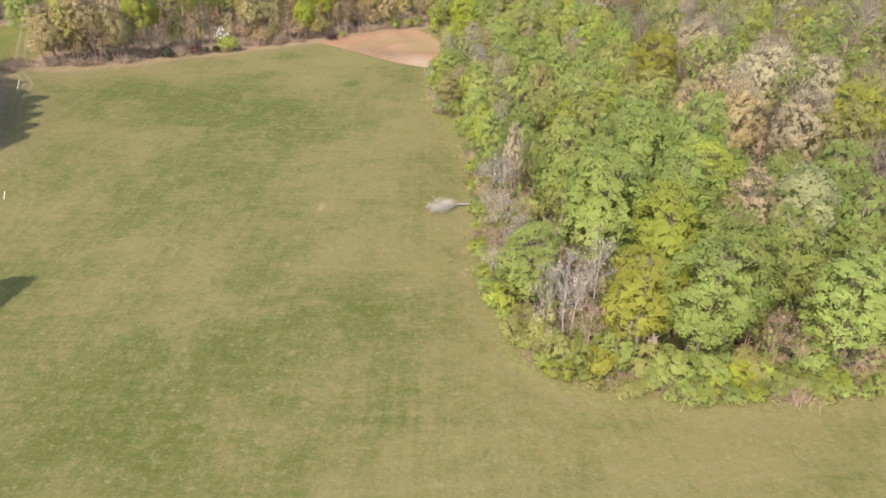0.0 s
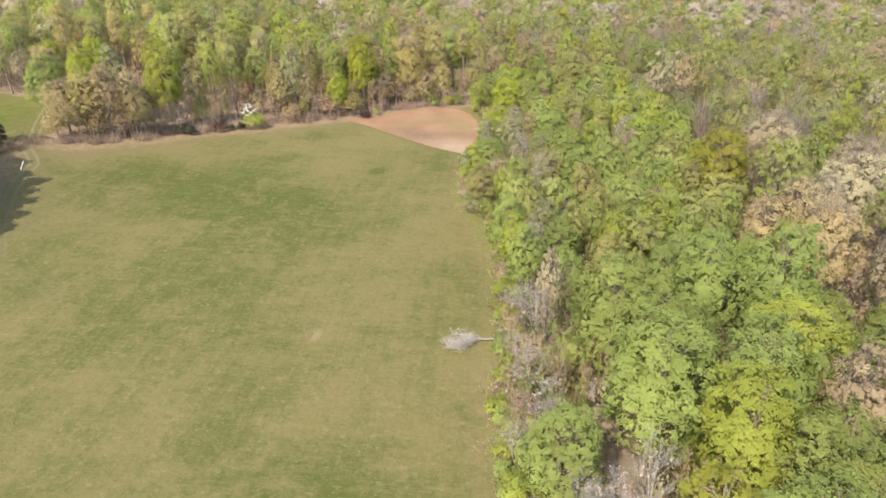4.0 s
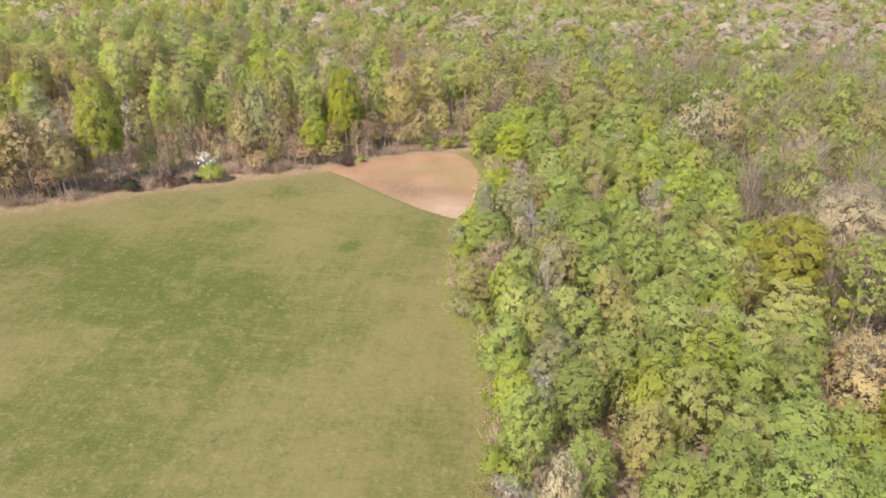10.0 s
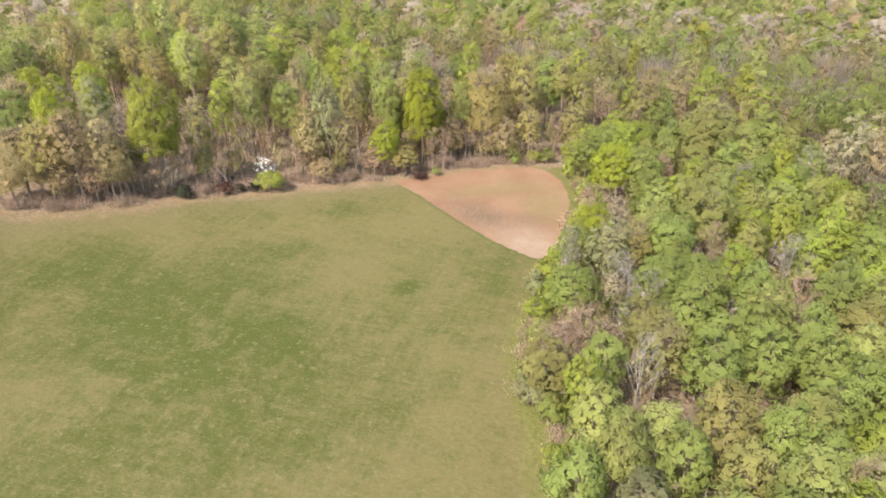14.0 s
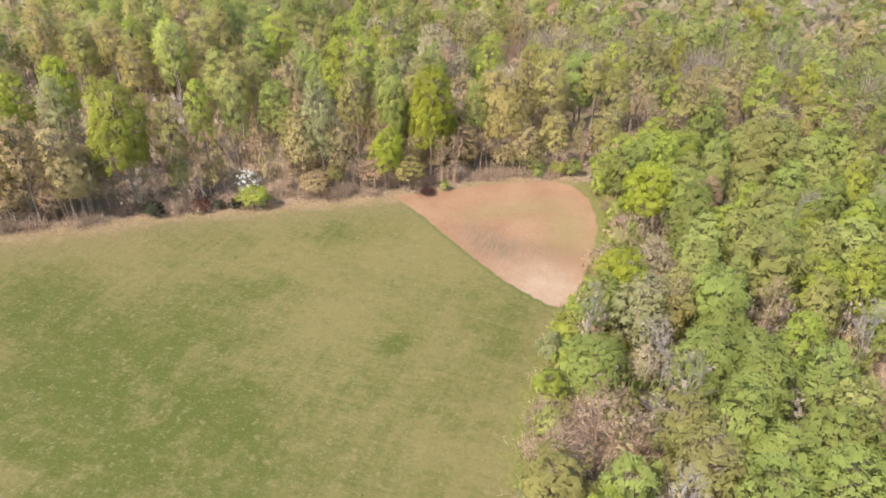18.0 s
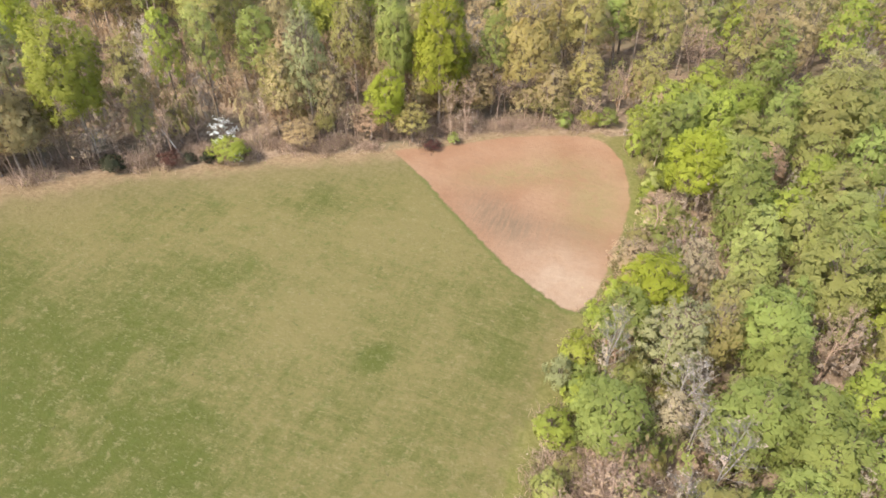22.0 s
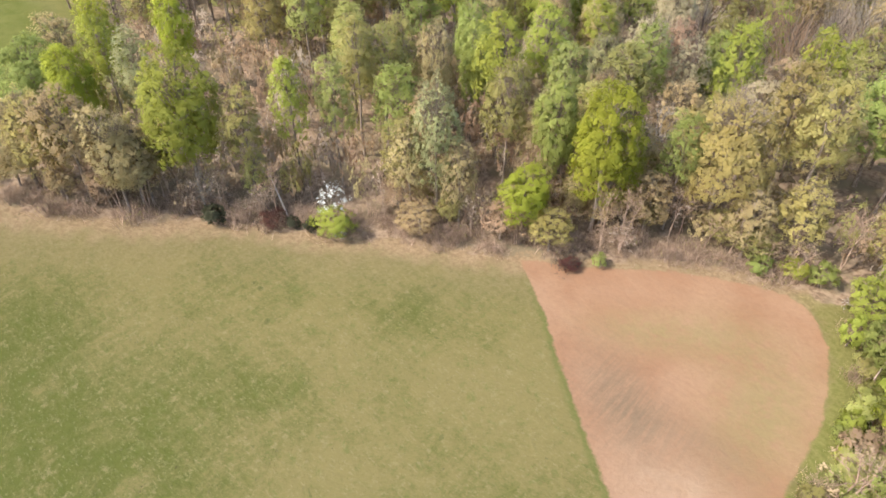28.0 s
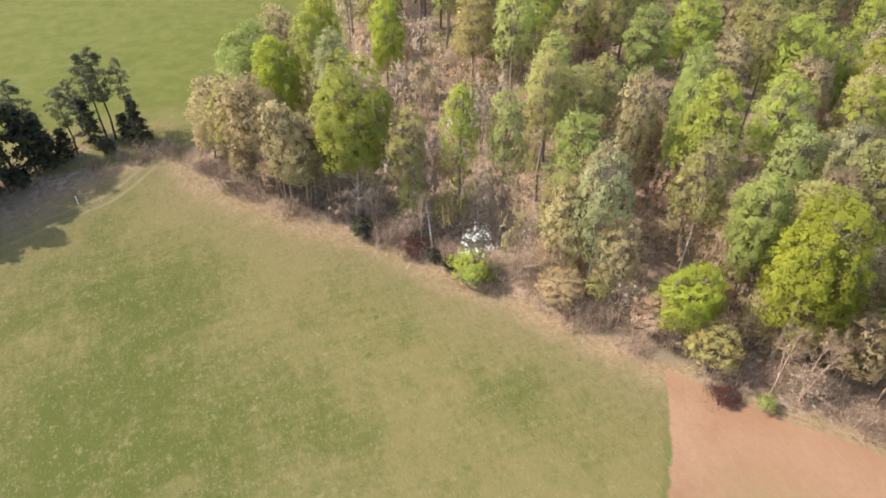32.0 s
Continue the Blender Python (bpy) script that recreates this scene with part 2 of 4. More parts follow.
def mesh_of(name, verts, faces, mat, smooth=False, normals=None):
    """A mesh from arrays of corners and of faces; a triangle has its last corner twice."""
    me = bpy.data.meshes.new(name)
    verts = np.ascontiguousarray(verts, np.float32)
    faces = np.ascontiguousarray(faces, np.int32)
    four = faces[:, 2] != faces[:, 3]
    used = np.ones(faces.shape, bool)
    used[:, 3] = four
    size = np.where(four, 4, 3)
    loops = faces[used]
    me.vertices.add(len(verts))
    me.vertices.foreach_set("co", verts.ravel())
    me.loops.add(len(loops))
    me.loops.foreach_set("vertex_index", loops)
    me.polygons.add(len(faces))
    me.polygons.foreach_set("loop_start", (np.cumsum(size) - size).astype(np.int32))
    if smooth:
        me.polygons.foreach_set("use_smooth", np.ones(len(faces), bool))
    me.materials.append(mat)
    me.update(calc_edges=True)
    if normals is not None:
        me.polygons.foreach_set("use_smooth", np.ones(len(faces), bool))
        me.normals_split_custom_set_from_vertices(normals.astype(np.float32))
    return me


# ---------------------------------------------------------------- ground
def ground_material():
    n = Nodes("ground_meadow_and_litter")
    p = n.place()
    grain = n.noise(p, 4.5, 5.0, 0.75)
    fine = n.noise(p, 1.6, 5.0, 0.7, 0.3)
    mid = n.noise(p, 0.33, 4.0, 0.6, 0.4)
    broad = n.noise(p, 0.05, 4.0, 0.6, 0.7)
    mown = n.noise(n.place((0.75, 0.045, 1), 0.06), 1.0, 4.0, 0.65, 0.7)
    rows = n.noise(n.place((0.10, 0.7, 1), 0.5), 1.0, 4.0, 0.65, 0.9)
    dry = n.attr("dry")
    # grass: from lush to dry straw
    k = n.math("ADD", n.math("MULTIPLY", broad, 1.7), n.math("MULTIPLY", mid, 0.8))
    k = n.math("ADD", k, n.math("MULTIPLY", mown, 0.7))
    k = n.math("ADD", k, n.math("MULTIPLY", rows, 0.8))
    k = n.math("ADD", k, n.math("MULTIPLY", fine, 1.05))
    k = n.math("ADD", k, n.math("MULTIPLY", grain, 1.0))
    k = n.math("ADD", k, n.math("MULTIPLY", dry, n.ramp(n.noise(p, 0.11, 5.0, 0.7, 1.2), 0.3, 0.65, 0.1, 0.8)))
    grass = n.mix(n.ramp(k, 2.25, 3.45), (0.058, 0.0635, 0.0155), (0.119, 0.098, 0.0385))
    grass = n.mix(n.ramp(n.noise(p, 0.9, 5.0, 0.75), 0.53, 0.70, 0.0, 0.6), grass, (0.158, 0.130, 0.062))
    grass = n.mix(n.ramp(n.noise(p, 0.6, 5.0, 0.75, 0.5), 0.52, 0.72, 0.0, 0.45), grass, (0.056, 0.072, 0.016))
    grass = n.mix(n.ramp(n.noise(p, 0.62, 1.0, 0.4, 0.6), 0.77, 0.80, 0.0, 0.4), grass, (0.036, 0.046, 0.014))
    grass = n.mix(n.ramp(n.noise(p, 1.5, 3.0, 0.6), 0.58, 0.68, 0.0, 0.14), grass, (0.046, 0.054, 0.013))
    grass = n.mix(n.ramp(n.noise(n.place((1.0, 2.4, 1), 0.3), 1.6, 3.0, 0.65), 0.56, 0.70, 0.0, 0.38), grass, (0.180, 0.146, 0.076))
    bald = n.ramp(n.math("ADD", dry, n.math("MULTIPLY", fine, 0.6)), 0.85, 1.3)
    grass = n.mix(n.math("MULTIPLY", bald, 0.8), grass, (0.190, 0.140, 0.082))
    # the field past the pines is greener
    grass = n.mix(n.math("MULTIPLY", n.attr("young"), 0.8), grass, n.mix(n.ramp(mid, 0.3, 0.7), (0.064, 0.073, 0.0125), (0.088, 0.092, 0.0215)))
    # strip of dead grass and leaves along the woods
    wood = n.attr("wood")
    edge = n.math("ADD", wood, n.math("MULTIPLY", n.math("SUBTRACT", n.noise(p, 0.4, 5.0, 0.7), 0.5), 8.0))
    straw = n.mix(n.ramp(fine, 0.3, 0.7), (0.138, 0.092, 0.050), (0.215, 0.152, 0.090))
    strip = n.math("MULTIPLY", n.ramp(edge, 5.2, 0.8), n.attr("north"))
    fade = n.math("MULTIPLY", n.ramp(n.math("ADD", edge, n.math("MULTIPLY", mid, 6.0)), 17.0, 4.0, 0.0, 0.6), n.ramp(n.attr("north"), 0.4, 0.9))
    ground = n.mix(fade, grass, n.mix(n.ramp(fine, 0.3, 0.7), (0.112, 0.088, 0.040), (0.160, 0.122, 0.066)))
    ground = n.mix(strip, ground, straw)
    verge = n.math("MULTIPLY", n.ramp(edge, 3.6, 0.8), n.attr("verge"))
    ground = n.mix(n.math("MULTIPLY", verge, 0.7), ground, n.mix(n.ramp(fine, 0.3, 0.7), (0.078, 0.090, 0.018), (0.135, 0.132, 0.036)))
    # lane and wheel tracks
    rut = n.math("ABSOLUTE", n.math("SUBTRACT", n.math("ABSOLUTE", n.attr("lane")), 0.85))
    worn = n.math("MULTIPLY", n.ramp(n.math("ADD", rut, n.math("MULTIPLY", n.math("SUBTRACT", fine, 0.5), 0.8)), 0.5, 0.05), n.attr("worn"))
    ground = n.mix(n.math("MULTIPLY", worn, 0.8), ground, (0.185, 0.150, 0.088))
    # leaf litter under the trees
    litter = n.mix(n.ramp(n.noise(p, 1.1, 5.0, 0.7), 0.35, 0.65), (0.118, 0.078, 0.050), (0.245, 0.175, 0.118))
    litter = n.mix(n.ramp(n.noise(p, 0.2, 3.0), 0.45, 0.65), litter, (0.150, 0.116, 0.072))
    deep = n.math("ADD", edge, n.math("MULTIPLY", n.math("SUBTRACT", 1.0, n.attr("north")), 6.5))
    ground = n.mix(n.ramp(deep, 0.6, -0.8), ground, litter)
    # ploughed soil
    soil_at = n.math("ADD", n.attr("soil"), n.math("MULTIPLY", n.math("SUBTRACT", n.noise(p, 0.8, 4.0, 0.65), 0.5), 1.3))
    s = n.noise(p, 0.10, 5.0, 0.6, 0.5)
    soil = n.mix(n.ramp(s, 0.3, 0.7), (0.190, 0.102, 0.058), (0.228, 0.136, 0.082))
    soil = n.mix(n.ramp(n.noise(n.place((0.12, 2.2, 1), 0.62), 1.0, 5.0, 0.75), 0.4, 0.75, 0.0, 0.35), soil, (0.170, 0.106, 0.068))
    soil = n.mix(n.math("MULTIPLY", n.attr("sprout"), n.ramp(n.noise(p, 0.5, 5.0, 0.7), 0.25, 0.6, 0.15, 0.75)), soil, (0.158, 0.130, 0.056))
    soil = n.mix(n.math("MULTIPLY", n.attr("damp"), n.ramp(n.noise(n.place((1.6, 0.2, 1), 0.35), 1.0, 5.0, 0.7), 0.3, 0.65, 0.35, 1.0)), soil, (0.122, 0.084, 0.052))
    soil = n.mix(n.math("MULTIPLY", n.attr("sand"), n.ramp(mid, 0.25, 0.75, 0.5, 1.0)), soil, (0.265, 0.190, 0.130))
    soil = n.mix(n.ramp(fine, 0.35, 0.7, 0.0, 0.2), soil, (0.128, 0.082, 0.050))
    ground = n.mix(n.math("MULTIPLY", n.ramp(soil_at, 1.1, 0.2), n.math("MULTIPLY", n.attr("ridge"), 0.55)), ground, (0.064, 0.076, 0.020))
    ground = n.mix(n.ramp(soil_at, 0.2, -0.3), ground, soil)
    n.bump(n.math("ADD", n.math("MULTIPLY", fine, 0.6), n.math("ADD", mid, n.math("MULTIPLY", grain, 0.3))), 0.6, 0.25)
    return n.finish(ground, 0.95, 0.05)


def steps(lo, hi, fine_lo, fine_hi, fine):
    out = list(np.arange(fine_lo, fine_hi + 0.01, fine))
    for sign, start, end in ((1, fine_hi, hi), (-1, fine_lo, lo)):
        v, d = start, fine
        while abs(v - end) > 1e-6:
            d *= 1.22
            v = v + sign * d
            if (v - end) * sign > 0:
                v = end
            out.append(v)
    return np.array(sorted(out))


def build_ground():
    xs, ys = steps(-3500, 3500, -135, 60, 1.5), steps(-1500, 4500, 20, 240, 1.5)
    gx, gy = np.meshgrid(xs, ys)
    gx, gy = gx.ravel(), gy.ravel()
    rng = np.random.default_rng(3)
    near = (gx > -135) & (gx < 60) & (gy > 20) & (gy < 240)
    gz = land(gx, gy) + np.where(near, rng.normal(0, 0.008, gx.shape), 0)
    soil = signed(gx, gy, SOIL)
    gz -= 0.12 * np.clip(-soil / 1.0, 0, 1)
    w = len(xs)
    i = (np.arange(len(ys) - 1)[:, None] * w + np.arange(w - 1)[None]).ravel()
    me = mesh_of("ground", np.c_[gx, gy, gz], np.c_[i, i + 1, i + w + 1, i + w], ground_material(), True)
    wood = np.minimum(signed(gx, gy, WOODS), signed(gx, gy, PINE_STRIP))
    north_d = along(gx, gy, NORTH_EDGE[:14])
    east_d = along(gx, gy, EAST_EDGE)

    def blob(x, y, rx, ry, turn=0.0):
        c, s = math.cos(turn), math.sin(turn)
        u, v = (gx - x) * c + (gy - y) * s, -(gx - x) * s + (gy - y) * c
        return np.exp(-((u / rx) ** 2 + (v / ry) ** 2))
    dry = np.zeros(gx.shape)
    for x, y, r, amount in PATCHES:
        dry += amount * blob(x, y, r, r)
    lane, tracks, west = (along(gx, gy, line, True) for line in (LANE, TRACKS, WEST_TRACKS))
    tracks = np.where(np.abs(west) < np.abs(tracks), west, tracks)
    fields = {
        "wood": np.clip(wood, -30, 30), "soil": np.clip(soil, -30, 30), "dry": dry,
        "north": np.where(gx < -105, 0.15, np.where(north_d < east_d, 1.0, 0.3)), "young": np.clip((-gx - 112) / 10, 0, 1),
        "lane": np.where(np.abs(lane) < np.abs(tracks), lane, tracks), "worn": np.where(np.abs(lane) < np.abs(tracks), 0.12 + 0.5 * np.clip((gy - 128) / 22, 0, 1), 0.08),
        "sand": np.clip(blob(-6, 184, 6.5, 4.5, 0.6) * 1.3 + 0.5 * blob(-9, 190, 6, 5), 0, 1),
        "damp": np.clip(blob(-19, 195, 8, 4, -0.7) + 0.5 * blob(-11, 196, 7, 3), 0, 1), "sprout": np.clip(blob(-6.5, 204, 5, 9) + 0.9 * blob(-21, 207, 8, 3.5, 0.6) + 0.5 * blob(-13, 213, 6, 5), 0, 1),
        "verge": np.where((east_d < 6) & (wood > -5), np.clip(0.35 + 0.65 * blob(-1, 145, 20, 22) + 0.65 * blob(0, 205, 20, 22) + 0.3 * blob(12, 55, 12, 12), 0, 1), 0.0), "ridge": np.clip((200 - gy) / 6 + 0.8, 0, 1) * np.where(gx < -2.5, 1.0, 0.0),
    }
    for key, values in fields.items():
        me.attributes.new(key, "FLOAT", "POINT").data.foreach_set("value", values.astype(np.float32))
    tagged(new("ground", me), "mown meadow with dry patches, leaf litter and red soil", kind="structure")


build_ground()


# ---------------------------------------------------------------- tree building
def unit(v):
    return v / np.maximum(np.linalg.norm(v, axis=-1, keepdims=True), 1e-9)


def leaf_cards(rng, at, normal, size):
    """A three-cornered leaf spray at each place."""
    n = unit(normal)
    side = unit(np.cross(n, rng.normal(size=n.shape)))
    fwd = np.cross(n, side)
    s = (size * rng.uniform(0.65, 1.3, len(at)))[:, None]
    a = rng.uniform(0.6, 1.0, len(at))[:, None]
    v = np.stack([at + fwd * s, at - side * s * a - fwd * s * 0.6, at + side * s * a - fwd * s * 0.6], 1).reshape(-1, 3)
    b = np.arange(len(at))[:, None] * 3
    return v, b + [0, 1, 2, 2]


def tube(pts, radii, sides):
    pts = np.asarray(pts, float)
    way = unit(np.gradient(pts, axis=0))
    ref = np.where(np.abs(way[:, 2:3]) > 0.9, np.array([[1.0, 0, 0]]), np.array([[0, 0, 1.0]]))
    u = unit(np.cross(way, ref))
    w = np.cross(way, u)
    a = np.linspace(0, 2 * np.pi, sides, endpoint=False)
    v = (pts[:, None] + np.asarray(radii)[:, None, None] * (u[:, None] * np.cos(a)[None, :, None] + w[:, None] * np.sin(a)[None, :, None])).reshape(-1, 3)
    q = []
    for i in range(len(pts) - 1):
        for j in range(sides):
            k = (j + 1) % sides
            q.append((i * sides + j, i * sides + k, (i + 1) * sides + k, (i + 1) * sides + j))
    return v, np.array(q)


def merge(pieces):
    vs, qs, at = [], [], 0
    for v, q in pieces:
        vs.append(v)
        qs.append(q + at)
        at += len(v)
    return np.concatenate(vs), np.concatenate(qs)


def twig_blades(rng, start, way, length, thick):
    """Thin tapering twigs, many at once."""
    n = len(start)
    way = unit(way)
    side = unit(np.cross(way, rng.normal(size=(n, 3)))) * thick
    up = np.cross(way, side)
    tip = start + way * np.asarray(length)[:, None] + np.array([0, 0, 0.06]) * np.asarray(length)[:, None]
    v = np.stack([start + side, start - side, start + up, tip], 1).reshape(-1, 3)
    b = np.arange(n)[:, None] * 4
    return v, np.concatenate([b + [0, 1, 3, 3], b + [1, 2, 3, 3]], 0)


def skeleton_of(rng, H, R, low, spots, thick, bend=0.4, sides=6, stems=1):
    """A tapered trunk and limbs that reach for the leaf clumps."""
    pieces, twigs = [], []
    for s in range(stems):
        lean = rng.normal(0, bend, 2) + (rng.normal(0, R * 0.25, 2) if stems > 1 else 0)
        hs = np.array([0, 0.03, 0.2, 0.45, 0.7, 0.92])
        pts = np.c_[np.outer(hs ** 1.5, lean) + np.r_[[[0, 0]] * 2, rng.normal(0, bend * 0.35, (4, 2))], hs * H]
        if stems > 1:
            pts[:, :2] += rng.normal(0, 0.25, 2)
        pieces.append(tube(pts, thick * np.array([1.5, 1.05, 0.9, 0.7, 0.42, 0.12]), sides))
        for c in spots[s::stems]:
            z0 = np.clip(c[2] - rng.uniform(0.12, 0.28) * H, low * 0.7, 0.85 * H)
            root = np.array([np.interp(z0, pts[:, 2], pts[:, k]) for k in range(3)])
            mid = (root + c) / 2 + np.array([0, 0, 0.06 * H]) * rng.uniform(-0.4, 0.6) + rng.normal(0, 0.2, 3)
            r = thick * (0.48 - 0.30 * z0 / H)
            pieces.append(tube([root, mid, c], [r, r * 0.62, r * 0.2], 4))
            twigs.append((root, mid, c))
    return pieces, twigs


def crown_spots(rng, H, R, low, count, shape):
    """Centres of the leaf clumps: spread evenly over the crown's skin at uneven depths, some of them inside."""
    i = np.arange(count) + 0.5
    z = 1.0 - 1.72 * i / count
    a = i * 2.39996 + rng.uniform(0, 6.28)
    flat = np.sqrt(1 - z * z)
    d = unit(np.c_[flat * np.cos(a), flat * np.sin(a), z] + rng.normal(0, 0.55 / count ** 0.5, (count, 3)))
    k = np.where(rng.uniform(size=count) < 0.2, rng.uniform(0.35, 0.7, count), rng.uniform(0.72, 0.95, count))
    swell = 0.74 + 0.34 * np.max(np.clip(d @ unit(rng.normal(size=(9, 3)) + [0, 0, 0.2]).T, 0, 1) ** 5, axis=1)      # limbs that reach farther than others
    zz = d[:, 2] * k
    wide = {"round": 1.0 + 0 * zz, "tall": 0.95 - 0.25 * zz, "cone": 0.78 - 0.45 * zz, "flat": 1.0 + 0 * zz}[shape] * swell
    return np.c_[d[:, 0] * k * R * wide, d[:, 1] * k * R * wide, low + (H - low) * (0.5 + 0.5 * zz * (0.35 + 0.65 * swell))]


def crown_leaves(rng, spots, H, R, low, leaves, size, puff):
    """Leaf sprays lying on the outer skin of each clump, and an inner layer of larger ones."""
    wide = np.clip(rng.lognormal(0, 0.22, len(spots)), 0.6, 1.5)
    pick = rng.choice(len(spots), leaves, p=wide ** 2 / np.sum(wide ** 2))
    c, mid = spots[pick], np.array([0, 0, low + (H - low) * 0.42])
    out = unit((c - mid) / [R, R, (H - low) * 0.5])
    d = unit(rng.normal(size=(leaves, 3)) + out * 0.95 + [0, 0, 0.3])
    deep = rng.uniform(size=leaves) < 0.18
    at = c + d * (puff * wide[pick])[:, None] * np.where(deep, rng.uniform(0.3, 0.62, leaves), rng.uniform(0.66, 1.08, leaves))[:, None]
    loose = (rng.uniform(size=leaves) < 0.09) & ~deep
    at[loose] += rng.normal(0, 0.07 * R, (int(loose.sum()), 3))
    at[:, 2] = np.maximum(at[:, 2], 0.15)
    soft = unit(d * 0.28 + out * 0.72 + rng.normal(0, 0.08, (leaves, 3)) + [0, 0, 0.42])
    v, q = leaf_cards(rng, at, d * 0.6 + out * 0.5 + rng.normal(0, 0.36, (leaves, 3)), size * np.where(deep, 2.1, 1.05))
    return v, q, np.repeat(soft, 3, 0)


def make_tree(seed, H, R, low, clumps, leaves, size, puff, thick, shape="round", stems=1, twig=0, sides=6):
    """Arrays of a trunk with limbs, and of a crown."""
    rng = np.random.default_rng(seed)
    spots = crown_spots(rng, H, R, low, clumps, shape)
    limbs, ways = skeleton_of(rng, H, R, low, spots[:min(30, max(6, int(clumps * 0.7)))], thick, sides=sides, stems=stems)
    if twig:
        pick = rng.integers(0, len(ways), twig)
        k = rng.uniform(0.1, 1.0, twig)
        start = np.array([w[1] + (w[2] - w[1]) * f for w, f in zip([ways[i] for i in pick], k)])
        way = np.array([unit(ways[i][2] - ways[i][0]) for i in pick]) + rng.normal(0, 0.6, (twig, 3)) + [0, 0, 0.3]
        limbs.append(twig_blades(rng, start, way, rng.uniform(0.5, 1.0, twig) * R * 0.42, thick * 0.11))
    return merge(limbs), (crown_leaves(rng, spots, H, R, low, leaves, size, puff) if leaves else None)


def make_pine(seed, H, R, low, whorls, leaves, size, thick, domed=False):
    """A pine: straight trunk, side boughs in tiers, needle tufts towards their ends."""
    rng = np.random.default_rng(seed)
    pieces, spots = [tube(np.c_[rng.normal(0, 0.12, (5, 2)), np.linspace(0, H, 5)], thick * np.array([1.3, 1, 0.8, 0.5, 0.1]), 6)], []
    for z in np.linspace(low, H * 0.97, whorls):
        k = (z - low) / (H - low)
        reach = R * (math.sin(0.5 + 2.3 * k) if domed else 1.0 - 0.72 * k ** 1.3) * rng.uniform(0.7, 1.1)
        for a in rng.uniform(0, 2 * np.pi, rng.integers(3, 6)):
            way = np.array([math.cos(a), math.sin(a), rng.uniform(-0.05, 0.45)])
            end = np.array([0, 0, z]) + way * reach * rng.uniform(0.6, 1.0)
            pieces.append(tube([[0, 0, z], (np.array([0, 0, z]) + end) / 2 + [0, 0, 0.1], end], [thick * 0.25, thick * 0.17, thick * 0.05], 4))
            spots += [end, end * [0.68, 0.68, 1] + [0, 0, 0.1]]
    spots = np.array(spots)
    c = spots[rng.integers(0, len(spots), leaves)]
    d = unit(rng.normal(size=(leaves, 3)))
    at = c + d * 0.75 * rng.uniform(0.2, 1, (leaves, 1)) * [1, 1, 0.55]
    return merge(pieces), leaf_cards(rng, at, d + [0, 0, 0.6], size)


def make_brush(seed, H, R, stems, leaves, size):
    """A thicket of thin bare stems with a few leaves."""
    rng = np.random.default_rng(seed)
    base = np.c_[rng.normal(0, R * 0.45, (stems, 2)), np.zeros(stems)]
    way = np.c_[rng.normal(0, 0.38, (stems, 2)), np.ones(stems)]
    long = rng.uniform(0.4, 1.0, stems) * H
    first = twig_blades(rng, base, way, long, 0.035)
    k = rng.uniform(0.25, 0.95, (stems * 3, 1))
    pick = np.tile(np.arange(stems), 3)
    start = base[pick] + unit(way)[pick] * long[pick][:, None] * k
    side = twig_blades(rng, start, rng.normal(0, 0.8, (stems * 3, 3)) + [0, 0, 0.5], rng.uniform(0.2, 0.5, stems * 3) * H, 0.018)
    at = start[rng.integers(0, len(start), leaves)] + rng.normal(0, 0.35, (leaves, 3))
    at[:, 2] = np.maximum(at[:, 2], 0.05)
    return merge([first, side]), leaf_cards(rng, at, rng.normal(size=(leaves, 3)) + [0, 0, 0.6], size)


BIG, TALL, YOUNG, BARE, PINE, LOFTY, CEDAR, BUSH, THICKET, WINTER, DOG, OAK = [[] for _ in range(12)]
SHAPES = {"big": (BIG, 20.0, 5.5), "tall": (TALL, 23.0, 4.0), "young": (YOUNG, 13.0, 3.4), "bare": (BARE, 14.0, 3.6), "airy": (WINTER, 17.0, 4.6),
          "oak": (OAK, 20.0, 7.5), "pine": (PINE, 13.0, 2.8), "lofty": (LOFTY, 15.0, 2.7), "cedar": (CEDAR, 8.0, 2.0), "bush": (BUSH, 4.0, 2.0), "brush": (THICKET, 3.5, 2.4), "dogwood": (DOG, 6.0, 2.4)}


def keep(store, name, arrays, bark, leaf):
    trunk, crown = arrays
    store.append((mesh_of(name + "_trunk", *trunk, bark, True), mesh_of(name + "_crown", crown[0], crown[1], leaf, normals=crown[2] if len(crown) > 2 else None)))


for i in range(5):
    keep(BIG, "big", make_tree(10 + i, 20, 5.5, 2.5, 210, 10500, 0.19, 0.92, 0.30), BARK, LEAF["green"])
for i in range(5):
    keep(TALL, "tall", make_tree(30 + i, 23, 4.0, 7.0, 105, 2700, 0.21, 0.85, 0.24, "tall"), BARK, LEAF["soft"])
for i in range(6):
    keep(YOUNG, "young", make_tree(50 + i, 13, 3.4, 1.8, 100, 3700, 0.175, 0.72, 0.14, "tall" if i % 2 else "round", sides=5), BARK, LEAF["green"])
for i in range(4):
    keep(WINTER, "airy", make_tree(70 + i, 17, 4.6, 2.6, 150, 3500, 0.19, 0.80, 0.24, "round", twig=300), BARK, LEAF["tan"])
for i in range(2):
    keep(OAK, "oak", make_tree(60 + i, 20, 7.5, 2.4, 270, 10500, 0.20, 0.95, 0.38, "round", twig=500), BARK, LEAF["tan"])
for i in range(3):
    keep(BARE, "bare", make_tree(90 + i, 14, 3.6, 3.0, 36, 200, 0.15, 1.0, 0.095, "tall", stems=2, twig=750), BARK_PALE, LEAF["grey"])
